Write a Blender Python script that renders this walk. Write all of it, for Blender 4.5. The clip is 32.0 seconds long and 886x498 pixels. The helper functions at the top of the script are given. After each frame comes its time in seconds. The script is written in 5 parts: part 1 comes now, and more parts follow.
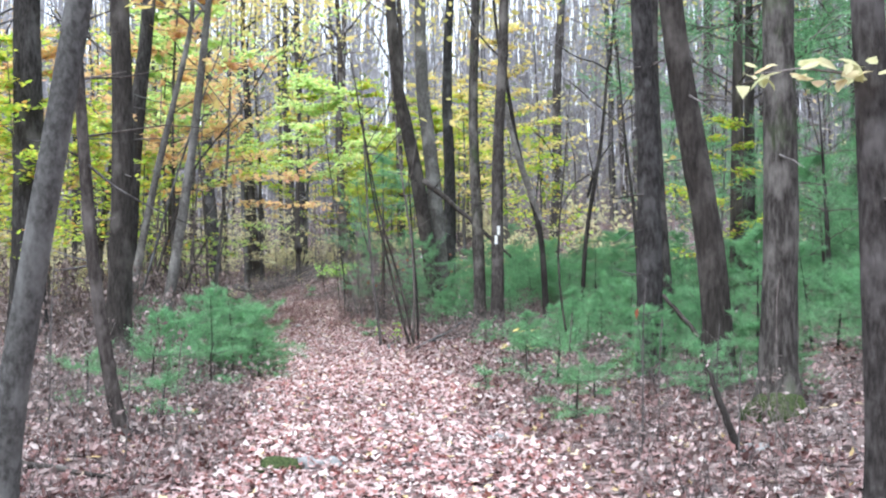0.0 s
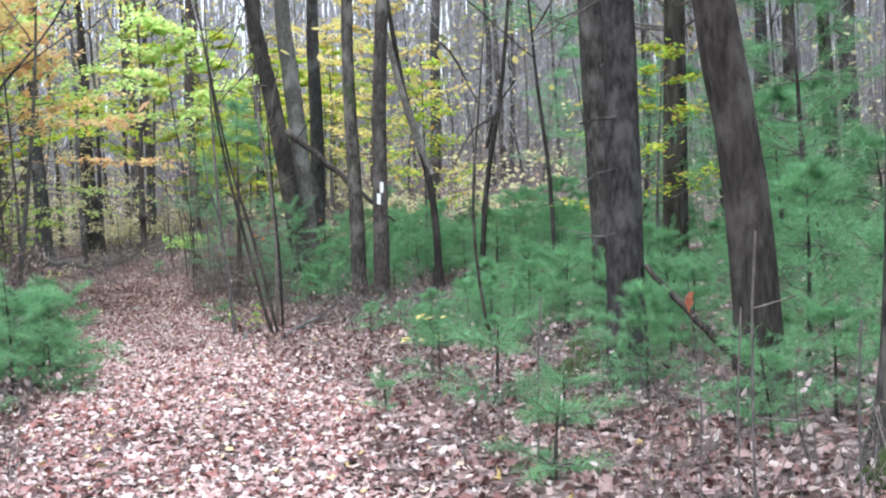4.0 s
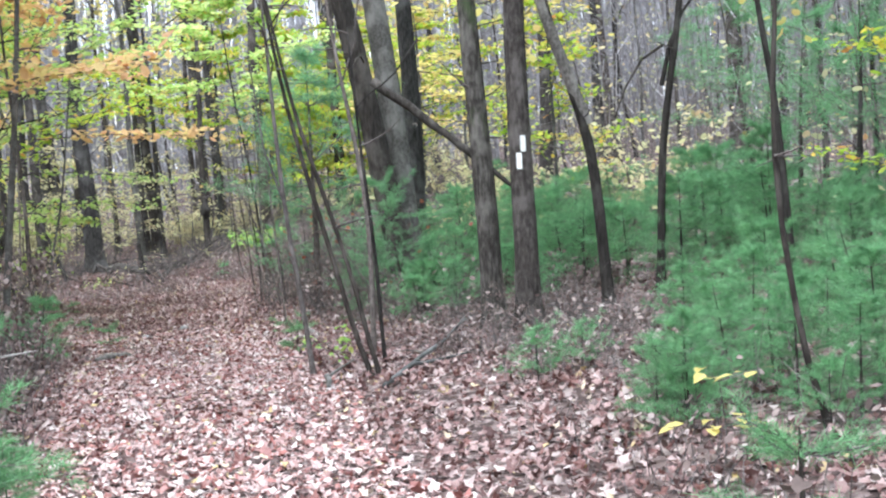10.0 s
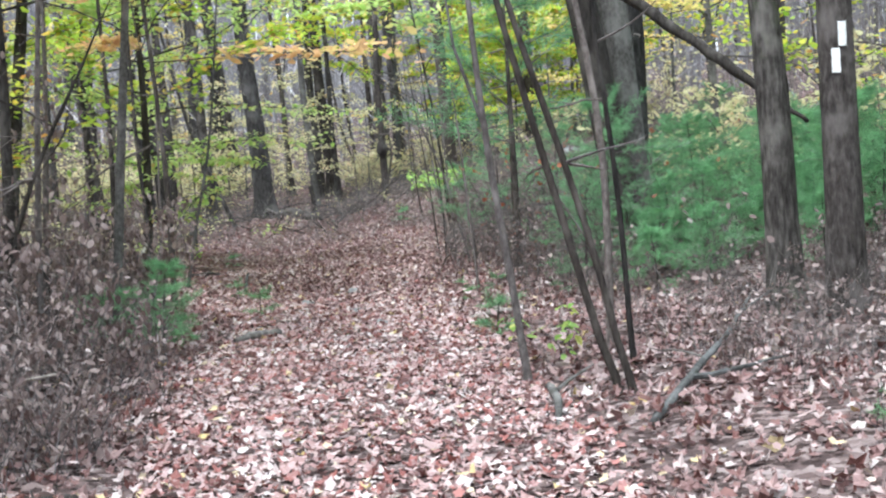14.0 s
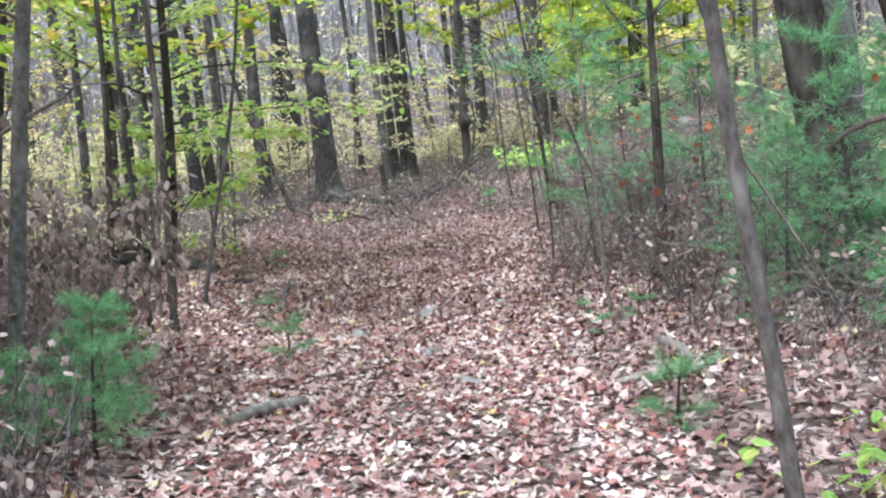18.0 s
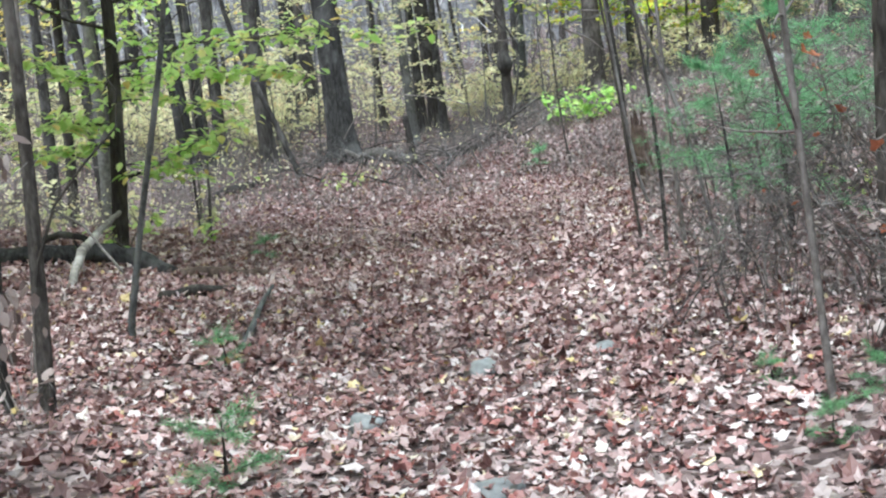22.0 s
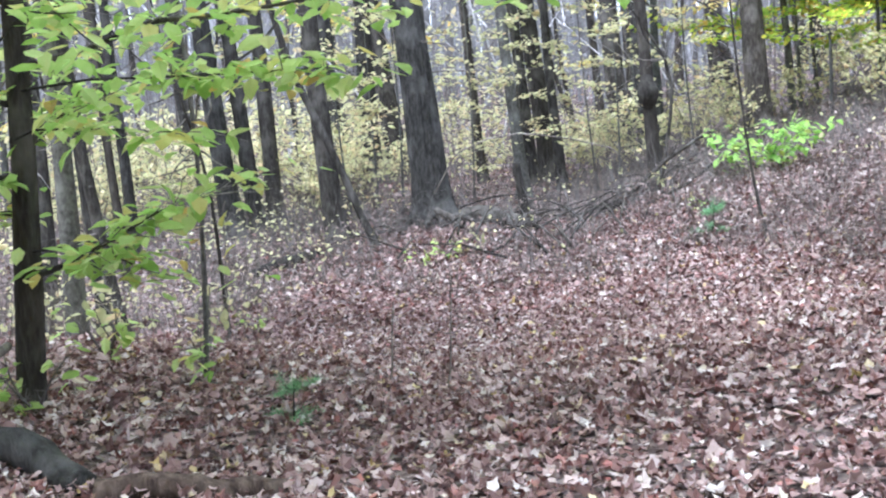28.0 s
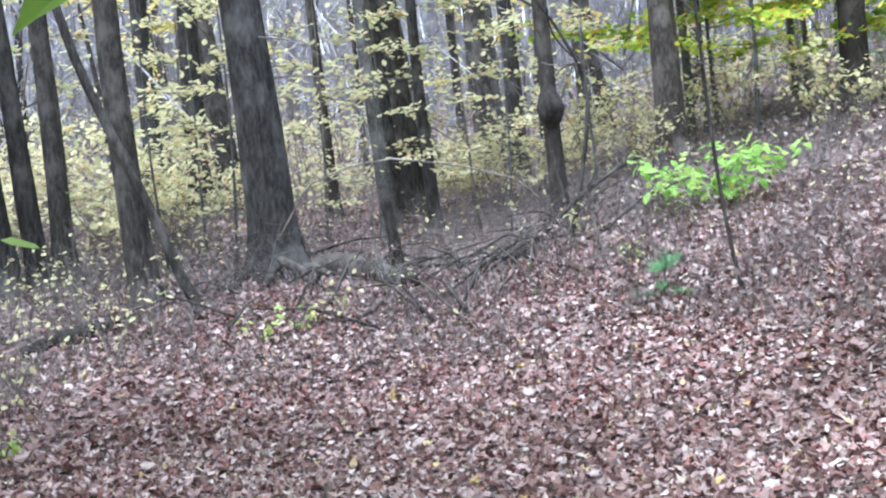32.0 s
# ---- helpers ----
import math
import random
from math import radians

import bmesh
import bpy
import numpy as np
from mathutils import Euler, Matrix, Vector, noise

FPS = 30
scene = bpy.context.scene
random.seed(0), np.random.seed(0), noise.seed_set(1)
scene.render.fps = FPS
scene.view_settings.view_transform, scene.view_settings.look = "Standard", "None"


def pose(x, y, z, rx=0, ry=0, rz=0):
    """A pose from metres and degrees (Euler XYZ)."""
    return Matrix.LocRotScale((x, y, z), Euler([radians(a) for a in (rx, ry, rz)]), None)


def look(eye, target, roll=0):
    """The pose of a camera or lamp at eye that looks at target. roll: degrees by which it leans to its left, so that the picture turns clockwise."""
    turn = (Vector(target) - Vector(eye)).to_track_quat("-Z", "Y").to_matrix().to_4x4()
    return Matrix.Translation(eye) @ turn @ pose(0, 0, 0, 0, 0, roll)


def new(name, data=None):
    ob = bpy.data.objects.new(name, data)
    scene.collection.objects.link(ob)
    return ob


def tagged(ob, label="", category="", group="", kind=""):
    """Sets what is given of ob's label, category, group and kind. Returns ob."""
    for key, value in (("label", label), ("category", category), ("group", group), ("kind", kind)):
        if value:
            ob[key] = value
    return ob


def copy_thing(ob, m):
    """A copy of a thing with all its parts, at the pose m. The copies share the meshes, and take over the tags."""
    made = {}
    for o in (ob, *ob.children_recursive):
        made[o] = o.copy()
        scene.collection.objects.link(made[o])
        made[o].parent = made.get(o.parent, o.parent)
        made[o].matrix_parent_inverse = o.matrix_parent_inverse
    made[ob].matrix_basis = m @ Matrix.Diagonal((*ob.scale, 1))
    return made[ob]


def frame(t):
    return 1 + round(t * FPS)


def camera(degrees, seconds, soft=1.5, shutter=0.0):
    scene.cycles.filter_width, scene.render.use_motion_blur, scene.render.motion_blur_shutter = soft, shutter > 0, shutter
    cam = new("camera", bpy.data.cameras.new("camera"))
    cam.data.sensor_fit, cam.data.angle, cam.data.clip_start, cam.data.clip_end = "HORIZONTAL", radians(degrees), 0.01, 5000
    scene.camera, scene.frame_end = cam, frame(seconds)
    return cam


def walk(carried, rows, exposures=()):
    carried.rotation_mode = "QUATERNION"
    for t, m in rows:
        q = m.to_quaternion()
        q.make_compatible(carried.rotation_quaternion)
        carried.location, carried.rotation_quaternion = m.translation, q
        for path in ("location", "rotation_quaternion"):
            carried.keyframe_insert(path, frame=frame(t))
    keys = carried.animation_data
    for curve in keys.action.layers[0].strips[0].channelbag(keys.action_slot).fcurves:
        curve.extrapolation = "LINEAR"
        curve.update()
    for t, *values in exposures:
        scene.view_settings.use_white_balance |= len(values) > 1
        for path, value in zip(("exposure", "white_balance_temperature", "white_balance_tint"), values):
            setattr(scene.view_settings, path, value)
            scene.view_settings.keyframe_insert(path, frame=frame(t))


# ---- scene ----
# Seconds, metres and degrees of the carried camera.
cam = camera(42.0, 32.0, soft=2.2)
PATH = [
    (0.0, 0.001, 0.002, 1.329, 90.97, 0.81, 0.26),
    (0.5, -0.056, 0.519, 1.326, 90.06, 0.01, 0.97),
    (1.0, -0.102, 1.035, 1.330, 89.74, 2.65, 1.61),
    (1.5, -0.154, 1.544, 1.333, 89.42, -0.02, 3.08),
    (2.0, -0.196, 2.039, 1.325, 88.82, 1.16, 1.26),
    (2.5, -0.223, 2.537, 1.313, 88.89, 1.24, -0.40),
    (3.0, -0.238, 3.059, 1.304, 88.79, 1.75, -1.99),
    (3.5, -0.196, 3.577, 1.291, 89.19, 2.35, -7.38),
    (5.5, 0.082, 5.522, 1.194, 89.54, 0.57, 0.64),
    (6.0, 0.058, 6.020, 1.195, 88.49, 3.10, 2.07),
    (6.5, 0.000, 6.505, 1.207, 89.37, 3.06, 4.60),
    (7.0, -0.085, 6.967, 1.209, 89.45, 5.76, 5.52),
    (7.5, -0.185, 7.416, 1.208, 89.31, 5.09, 4.99),
    (8.0, -0.291, 7.866, 1.216, 89.25, 1.76, 6.19),
    (8.5, -0.388, 8.318, 1.233, 87.78, 3.80, 3.67),
    (9.0, -0.403, 8.772, 1.238, 87.31, 2.96, 0.32),
    (9.5, -0.405, 9.219, 1.243, 88.54, 2.35, -0.16),
    (10.0, -0.412, 9.636, 1.234, 88.99, 3.89, -2.63),
    (10.5, -0.389, 10.045, 1.221, 89.78, 1.77, -0.72),
    (11.0, -0.425, 10.475, 1.212, 89.38, 2.46, -0.25),
    (11.5, -0.522, 10.905, 1.205, 89.00, 4.05, 2.57),
    (12.0, -0.638, 11.304, 1.199, 89.37, 3.47, 9.91),
    (12.5, -0.731, 11.690, 1.211, 88.58, 5.72, 9.92),
    (13.0, -0.759, 12.109, 1.207, 88.31, 4.24, 8.41),
    (13.5, -0.803, 12.559, 1.217, 87.22, 3.01, 7.14),
    (14.0, -0.853, 13.052, 1.250, 86.68, 4.29, 6.24),
    (14.5, -0.904, 13.529, 1.271, 85.48, 4.81, 10.11),
    (16.5, -1.254, 15.381, 1.257, 85.18, 2.97, 12.73),
    (17.0, -1.343, 15.885, 1.225, 87.13, 4.35, 13.31),
    (17.5, -1.457, 16.428, 1.233, 85.80, 4.35, 12.96),
    (18.0, -1.543, 16.978, 1.253, 85.90, 4.51, 10.19),
    (18.5, -1.624, 17.495, 1.266, 86.24, 2.92, 9.72),
    (19.0, -1.741, 17.986, 1.256, 85.47, 3.86, 7.22),
    (19.5, -1.834, 18.460, 1.250, 85.62, 3.76, 7.92),
    (20.0, -1.919, 18.947, 1.240, 84.89, 3.33, 12.39),
    (20.5, -2.006, 19.422, 1.243, 84.88, 4.55, 11.34),
    (21.0, -2.126, 19.891, 1.246, 85.05, 2.44, 11.29),
    (21.5, -2.278, 20.381, 1.258, 84.22, 5.33, 10.99),
    (22.0, -2.410, 20.805, 1.255, 83.68, 5.26, 11.50),
    (22.5, -2.527, 21.247, 1.290, 82.84, 3.24, 16.46),
    (23.0, -2.684, 21.649, 1.328, 82.55, 4.16, 17.24),
    (23.5, -2.758, 22.035, 1.334, 83.75, 4.84, 17.75),
    (24.0, -2.811, 22.416, 1.338, 84.91, 4.34, 18.71),
    (24.5, -2.921, 22.782, 1.346, 86.05, 6.54, 16.38),
    (25.0, -2.995, 23.163, 1.338, 86.55, 4.18, 16.72),
    (25.5, -3.064, 23.517, 1.349, 86.15, 3.78, 15.29),
    (27.5, -3.733, 25.055, 1.360, 85.52, 4.15, 10.50),
    (28.0, -3.854, 25.591, 1.292, 86.50, 5.42, 15.81),
    (28.5, -4.007, 25.993, 1.291, 85.58, 3.53, 18.99),
    (29.0, -4.200, 26.414, 1.330, 84.58, 4.38, 15.72),
    (29.5, -4.331, 26.875, 1.352, 86.15, 3.95, 14.10),
    (30.0, -4.494, 27.281, 1.351, 85.12, 8.04, 13.76),
    (30.5, -4.623, 27.652, 1.367, 84.01, 4.54, 14.05),
    (31.0, -4.681, 28.079, 1.397, 86.50, 5.02, 14.03),
    (31.5, -4.795, 28.550, 1.398, 87.78, 4.11, 11.77),
    (32.0, -4.840, 28.921, 1.427, 87.02, 5.44, 7.91),
]
walk(cam, [(row[0], pose(*row[1:])) for row in PATH],
     exposures=[(0.0, 1.05, 5720, 7), (2.5, 0.98, 5740, 6), (8.0, 1.09, 5780, 7), (11.0, 1.18, 5760, 5), (14.0, 1.15, 5800, 5), (17.0, 1.34, 5790, 4), (19.5, 1.3, 5720, 6), (21.0, 1.28, 5650, 4), (23.0, 1.28, 5540, -2), (24.5, 1.42, 5500, 0), (28.0, 1.53, 5370, 7), (32.0, 1.46, 5320, 7)])

# ---- light: a bright overcast sky, a broad veiled sun ----
world = bpy.data.worlds.new("overcast_sky")
scene.world = world
world.use_nodes = True
wn = world.node_tree.nodes
sky = wn.new("ShaderNodeTexSky")
sky.sky_type, sky.sun_disc = "NISHITA", False
sky.sun_elevation, sky.sun_rotation = radians(67), radians(210)
sky.air_density, sky.dust_density = 1.0, 4.0
pale = wn.new("ShaderNodeMix")
pale.data_type = "RGBA"
pale.inputs[0].default_value = 0.75
pale.inputs[7].default_value = (9.0, 9.2, 9.6, 1)
world.node_tree.links.new(sky.outputs[0], pale.inputs[6])
world.node_tree.links.new(pale.outputs[2], wn["Background"].inputs[0])
wn["Background"].inputs[1].default_value = 0.15
sun = new("sun", bpy.data.lights.new("sun", "SUN"))
sun.data.energy, sun.data.angle, sun.data.color = 2.4, radians(16), (1.0, 0.98, 0.95)
sun.matrix_world = look((0, 0, 30), (6, 11, 0))

rng = np.random.default_rng(7)


# ---- materials ----
def material(name, rough=0.9, spec=0.2):
    mat = bpy.data.materials.new(name)
    mat.use_nodes = True
    bsdf = mat.node_tree.nodes["Principled BSDF"]
    bsdf.inputs["Roughness"].default_value = rough
    bsdf.inputs["Specular IOR Level"].default_value = spec
    return mat, mat.node_tree.nodes, mat.node_tree.links, bsdf


def ramp(nodes, stops):
    r = nodes.new("ShaderNodeValToRGB")
    while len(r.color_ramp.elements) < len(stops):
        r.color_ramp.elements.new(0.5)
    for e, (at, col) in zip(r.color_ramp.elements, stops):
        e.position, e.color = at, (*col, 1)
    return r


def noise_node(nodes, links, scale, detail=4.0, stretch=(1, 1, 1), rough=0.6, coord="Object"):
    tc = nodes.new("ShaderNodeTexCoord")
    mp = nodes.new("ShaderNodeMapping")
    mp.inputs["Scale"].default_value = stretch
    n = nodes.new("ShaderNodeTexNoise")
    n.inputs["Scale"].default_value, n.inputs["Detail"].default_value, n.inputs["Roughness"].default_value = scale, detail, rough
    links.new(tc.outputs[coord], mp.inputs[0])
    links.new(mp.outputs[0], n.inputs["Vector"])
    return n


def bump(nodes, links, height, bsdf, strength, distance):
    b = nodes.new("ShaderNodeBump")
    b.inputs["Strength"].default_value, b.inputs["Distance"].default_value = strength, distance
    links.new(height, b.inputs["Height"])
    links.new(b.outputs[0], bsdf.inputs["Normal"])


def mixed(nodes, links, fac, a, b, mode="MIX", amount=None):
    m = nodes.new("ShaderNodeMix")
    m.data_type, m.blend_type = "RGBA", mode
    if amount is not None:
        m.inputs[0].default_value = amount
    else:
        links.new(fac, m.inputs[0])
    for slot, v in ((6, a), (7, b)):
        if isinstance(v, tuple):
            m.inputs[slot].default_value = (*v, 1)
        else:
            links.new(v, m.inputs[slot])
    return m.outputs[2]


def bark(name, dark, mid, pale, streak=0.18, relief=0.02, moss=0.0):
    """Furrowed bark: long streaks, blotches of lichen and fine grain."""
    mat, n, l, bsdf = material(name, 0.95, 0.1)
    furrow = noise_node(n, l, 32, 5, (1, 1, streak), 0.65)
    col = ramp(n, ((0.33, dark), (0.5, mid), (0.7, pale)))
    l.new(furrow.outputs[0], col.inputs[0])
    blotch = noise_node(n, l, 3.2, 4, (1, 1, 0.6))
    lich = ramp(n, ((0.5, (0, 0, 0)), (0.68, (1, 1, 1))))
    l.new(blotch.outputs[0], lich.inputs[0])
    out = mixed(n, l, lich.outputs[0], col.outputs[0], tuple(c * 1.35 + 0.02 for c in pale))
    info = n.new("ShaderNodeObjectInfo")
    tone = ramp(n, ((0, (0.72, 0.74, 0.76)), (1, (1.15, 1.1, 1.05))))
    l.new(info.outputs["Random"], tone.inputs[0])
    out = mixed(n, l, None, out, tone.outputs[0], "MULTIPLY", 1.0)
    if moss:
        patch = noise_node(n, l, 2.2, 5, (1, 1, 0.5))
        mr = ramp(n, ((0.55, (0, 0, 0)), (0.7, (moss, moss, moss))))
        l.new(patch.outputs[0], mr.inputs[0])
        out = mixed(n, l, mr.outputs[0], out, (0.09, 0.14, 0.05))
    l.new(out, bsdf.inputs["Base Color"])
    bump(n, l, furrow.outputs[0], bsdf, 0.9, relief)
    return mat


def foliage(name, stops, translucent=0.45, rough=0.55, drifting=0.3, clump=0.7, spread=((0.82, 0.74, 0.74), (1.1, 1.1, 1.1))):
    """Thin leaves that vary from one to the next and let light through."""
    mat, n, l, bsdf = material(name, rough, 0.3)
    geo = n.new("ShaderNodeNewGeometry")
    col = ramp(n, stops)
    l.new(geo.outputs["Random Per Island"], col.inputs[0])
    mott = noise_node(n, l, 22, 3)
    out = mixed(n, l, None, col.outputs[0], mott.outputs[0], "SOFT_LIGHT", 0.45)
    drift = noise_node(n, l, clump, 3)
    dr = ramp(n, ((0.35, spread[0]), (0.65, spread[1])))
    l.new(drift.outputs[0], dr.inputs[0])
    out = mixed(n, l, None, out, dr.outputs[0], "MULTIPLY", drifting)
    l.new(out, bsdf.inputs["Base Color"])
    tr = n.new("ShaderNodeBsdfTranslucent")
    l.new(out, tr.inputs["Color"])
    mx = n.new("ShaderNodeMixShader")
    mx.inputs[0].default_value = translucent
    l.new(bsdf.outputs[0], mx.inputs[1])
    l.new(tr.outputs[0], mx.inputs[2])
    l.new(mx.outputs[0], n["Material Output"].inputs[0])
    return mat


BARK_PINE = bark("pine_bark", (0.026, 0.023, 0.022), (0.06, 0.053, 0.05), (0.118, 0.107, 0.103), 0.3)
BARK_OAK = bark("oak_bark", (0.022, 0.02, 0.019), (0.05, 0.046, 0.044), (0.098, 0.091, 0.088), 0.24, 0.03)
BARK_BEECH = bark("beech_bark", (0.055, 0.053, 0.051), (0.1, 0.097, 0.093), (0.165, 0.162, 0.158), 0.7, 0.004)
BARK_DARK = bark("dark_bark", (0.024, 0.021, 0.02), (0.046, 0.041, 0.038), (0.08, 0.072, 0.066), 0.2, 0.02)
BARK_MOSSY = bark("mossy_bark", (0.028, 0.025, 0.023), (0.07, 0.064, 0.06), (0.17, 0.16, 0.148), 0.2, 0.03, 0.7)
ROTTEN = bark("rotten_wood", (0.05, 0.035, 0.03), (0.12, 0.085, 0.07), (0.22, 0.165, 0.14), 0.25, 0.02)
DEADWOOD = bark("dead_wood", (0.1, 0.09, 0.083), (0.2, 0.182, 0.168), (0.34, 0.318, 0.298), 0.7, 0.006)
# Haze over the far woods is put into this bark's pale bluish colour.
BARK_HAZED = bark("hazed_far_bark", (0.165, 0.162, 0.175), (0.25, 0.246, 0.265), (0.345, 0.341, 0.365), 0.5, 0.003)
TWIG = bark("twig_bark", (0.07, 0.062, 0.06), (0.135, 0.12, 0.116), (0.22, 0.2, 0.196), 0.5, 0.003)
NEEDLES = foliage("pine_needles", ((0, (0.13, 0.3, 0.13)), (0.5, (0.22, 0.46, 0.22)), (1, (0.33, 0.59, 0.32))), 0.5, 0.5, 0.85, 5.0, ((0.55, 0.58, 0.58), (1.25, 1.2, 1.18)))
LEAF_DULL = foliage("dull_canopy_leaf", ((0, (0.12, 0.17, 0.07)), (0.5, (0.24, 0.25, 0.11)), (0.85, (0.4, 0.34, 0.14)), (1, (0.45, 0.28, 0.13))), 0.45)
LEAF_YELLOW = foliage("yellow_green_leaf", ((0, (0.28, 0.46, 0.05)), (0.5, (0.5, 0.66, 0.09)), (0.8, (0.7, 0.7, 0.1)), (0.94, (0.75, 0.5, 0.1)), (1, (0.6, 0.3, 0.1))), 0.5)
LEAF_GOLD = foliage("golden_leaf", ((0, (0.62, 0.62, 0.18)), (0.6, (0.78, 0.68, 0.24)), (1, (0.76, 0.54, 0.22))), 0.5)
LEAF_ORANGE = foliage("orange_leaf", ((0, (0.72, 0.62, 0.24)), (0.55, (0.76, 0.54, 0.25)), (1, (0.66, 0.38, 0.22))), 0.5)
LEAF_GREEN = foliage("fresh_green_leaf", ((0, (0.3, 0.54, 0.12)), (0.6, (0.46, 0.68, 0.2)), (1, (0.64, 0.66, 0.18))), 0.55)
LEAF_LIME = foliage("lime_leaf", ((0, (0.36, 0.56, 0.13)), (0.4, (0.55, 0.74, 0.25)), (0.8, (0.72, 0.82, 0.36)), (0.96, (0.78, 0.72, 0.26)), (1, (0.7, 0.5, 0.18))), 0.6)
LEAF_PALE = foliage("pale_yellow_leaf", ((0, (0.54, 0.56, 0.3)), (0.6, (0.7, 0.67, 0.4)), (0.9, (0.76, 0.65, 0.4)), (1, (0.62, 0.46, 0.28))), 0.55)
LEAF_ASH = foliage("ashen_leaf", ((0, (0.5, 0.5, 0.47)), (1, (0.74, 0.74, 0.72))), 0.3)
LEAF_BROWN = foliage("withered_leaf", ((0, (0.11, 0.08, 0.074)), (0.5, (0.23, 0.175, 0.163)), (0.85, (0.36, 0.29, 0.27)), (1, (0.5, 0.43, 0.41))), 0.25, 0.8)
LEAF_RED = foliage("red_leaf", ((0, (0.16, 0.045, 0.03)), (0.6, (0.32, 0.11, 0.06)), (1, (0.46, 0.2, 0.1))), 0.35)
# The darker leaf colours also carry the shade in the loose litter's gaps.
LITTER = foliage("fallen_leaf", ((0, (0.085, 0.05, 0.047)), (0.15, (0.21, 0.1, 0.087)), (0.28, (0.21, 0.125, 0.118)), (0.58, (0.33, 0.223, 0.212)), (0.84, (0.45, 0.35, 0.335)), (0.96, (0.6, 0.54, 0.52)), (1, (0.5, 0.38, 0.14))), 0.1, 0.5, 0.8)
# Paler copy for the trail: drier leaves, its brighter light put into the colour.
LITTER_DRY_LIT = foliage("dry_trodden_lit_leaf", ((0, (0.14, 0.075, 0.07)), (0.14, (0.37, 0.15, 0.13)), (0.28, (0.35, 0.215, 0.205)), (0.55, (0.5, 0.36, 0.345)), (0.8, (0.61, 0.5, 0.48)), (0.96, (0.71, 0.655, 0.635)), (1, (0.62, 0.5, 0.2))), 0.1, 0.5, 0.8)

SOIL, n, l, bsdf = material("leaf_mould", 0.95, 0.1)
cell = n.new("ShaderNodeTexVoronoi")
cell.inputs["Scale"].default_value = 19
tc = n.new("ShaderNodeTexCoord")
warp = noise_node(n, l, 9, 3)
shift = n.new("ShaderNodeVectorMath")
shift.operation = "MULTIPLY_ADD"
shift.inputs[1].default_value = (0.12, 0.12, 0.12)
l.new(warp.outputs[1], shift.inputs[0])
l.new(tc.outputs["Object"], shift.inputs[2])
l.new(shift.outputs[0], cell.inputs["Vector"])
cr = ramp(n, ((0, (0.045, 0.032, 0.03)), (0.4, (0.11, 0.078, 0.074)), (0.75, (0.21, 0.158, 0.15)), (1, (0.33, 0.27, 0.26))))
sep = n.new("ShaderNodeSeparateColor")
l.new(cell.outputs["Color"], sep.inputs[0])
l.new(sep.outputs[0], cr.inputs[0])
big = noise_node(n, l, 0.5, 4)
out = mixed(n, l, None, cr.outputs[0], big.outputs[0], "OVERLAY", 0.3)
l.new(out, bsdf.inputs["Base Color"])
bump(n, l, cell.outputs["Distance"], bsdf, 0.8, 0.03)

PAINT, n, l, bsdf = material("white_trail_paint", 0.6, 0.3)
pn = noise_node(n, l, 60, 4)
pr = ramp(n, ((0.3, (0.62, 0.62, 0.6)), (0.55, (0.84, 0.84, 0.83))))
l.new(pn.outputs[0], pr.inputs[0])
l.new(pr.outputs[0], bsdf.inputs["Base Color"])

ROCK, n, l, bsdf = material("lichened_stone", 0.9, 0.2)
rn = noise_node(n, l, 7, 6)
rr = ramp(n, ((0.3, (0.12, 0.12, 0.12)), (0.55, (0.27, 0.27, 0.27)), (0.7, (0.42, 0.43, 0.43))))
l.new(rn.outputs[0], rr.inputs[0])
l.new(rr.outputs[0], bsdf.inputs["Base Color"])
bump(n, l, rn.outputs[0], bsdf, 0.6, 0.02)

MOSS, n, l, bsdf = material("moss", 1.0, 0.05)
mn = noise_node(n, l, 40, 5)
mr = ramp(n, ((0.3, (0.022, 0.034, 0.016)), (0.6, (0.07, 0.09, 0.036)), (0.8, (0.15, 0.16, 0.08))))
l.new(mn.outputs[0], mr.inputs[0])
l.new(mr.outputs[0], bsdf.inputs["Base Color"])
bump(n, l, mn.outputs[0], bsdf, 1.0, 0.02)


# ---- the lie of the land ----
def smooth(v, a, b):
    k = np.clip((v - a) / (b - a), 0, 1)
    return k * k * (3 - 2 * k)


def trail_x(y):
    """The middle of the trail: it swings slowly to the left as it goes."""
    y = np.clip(y, -5, 30)
    return -0.0053 * y * np.abs(y)


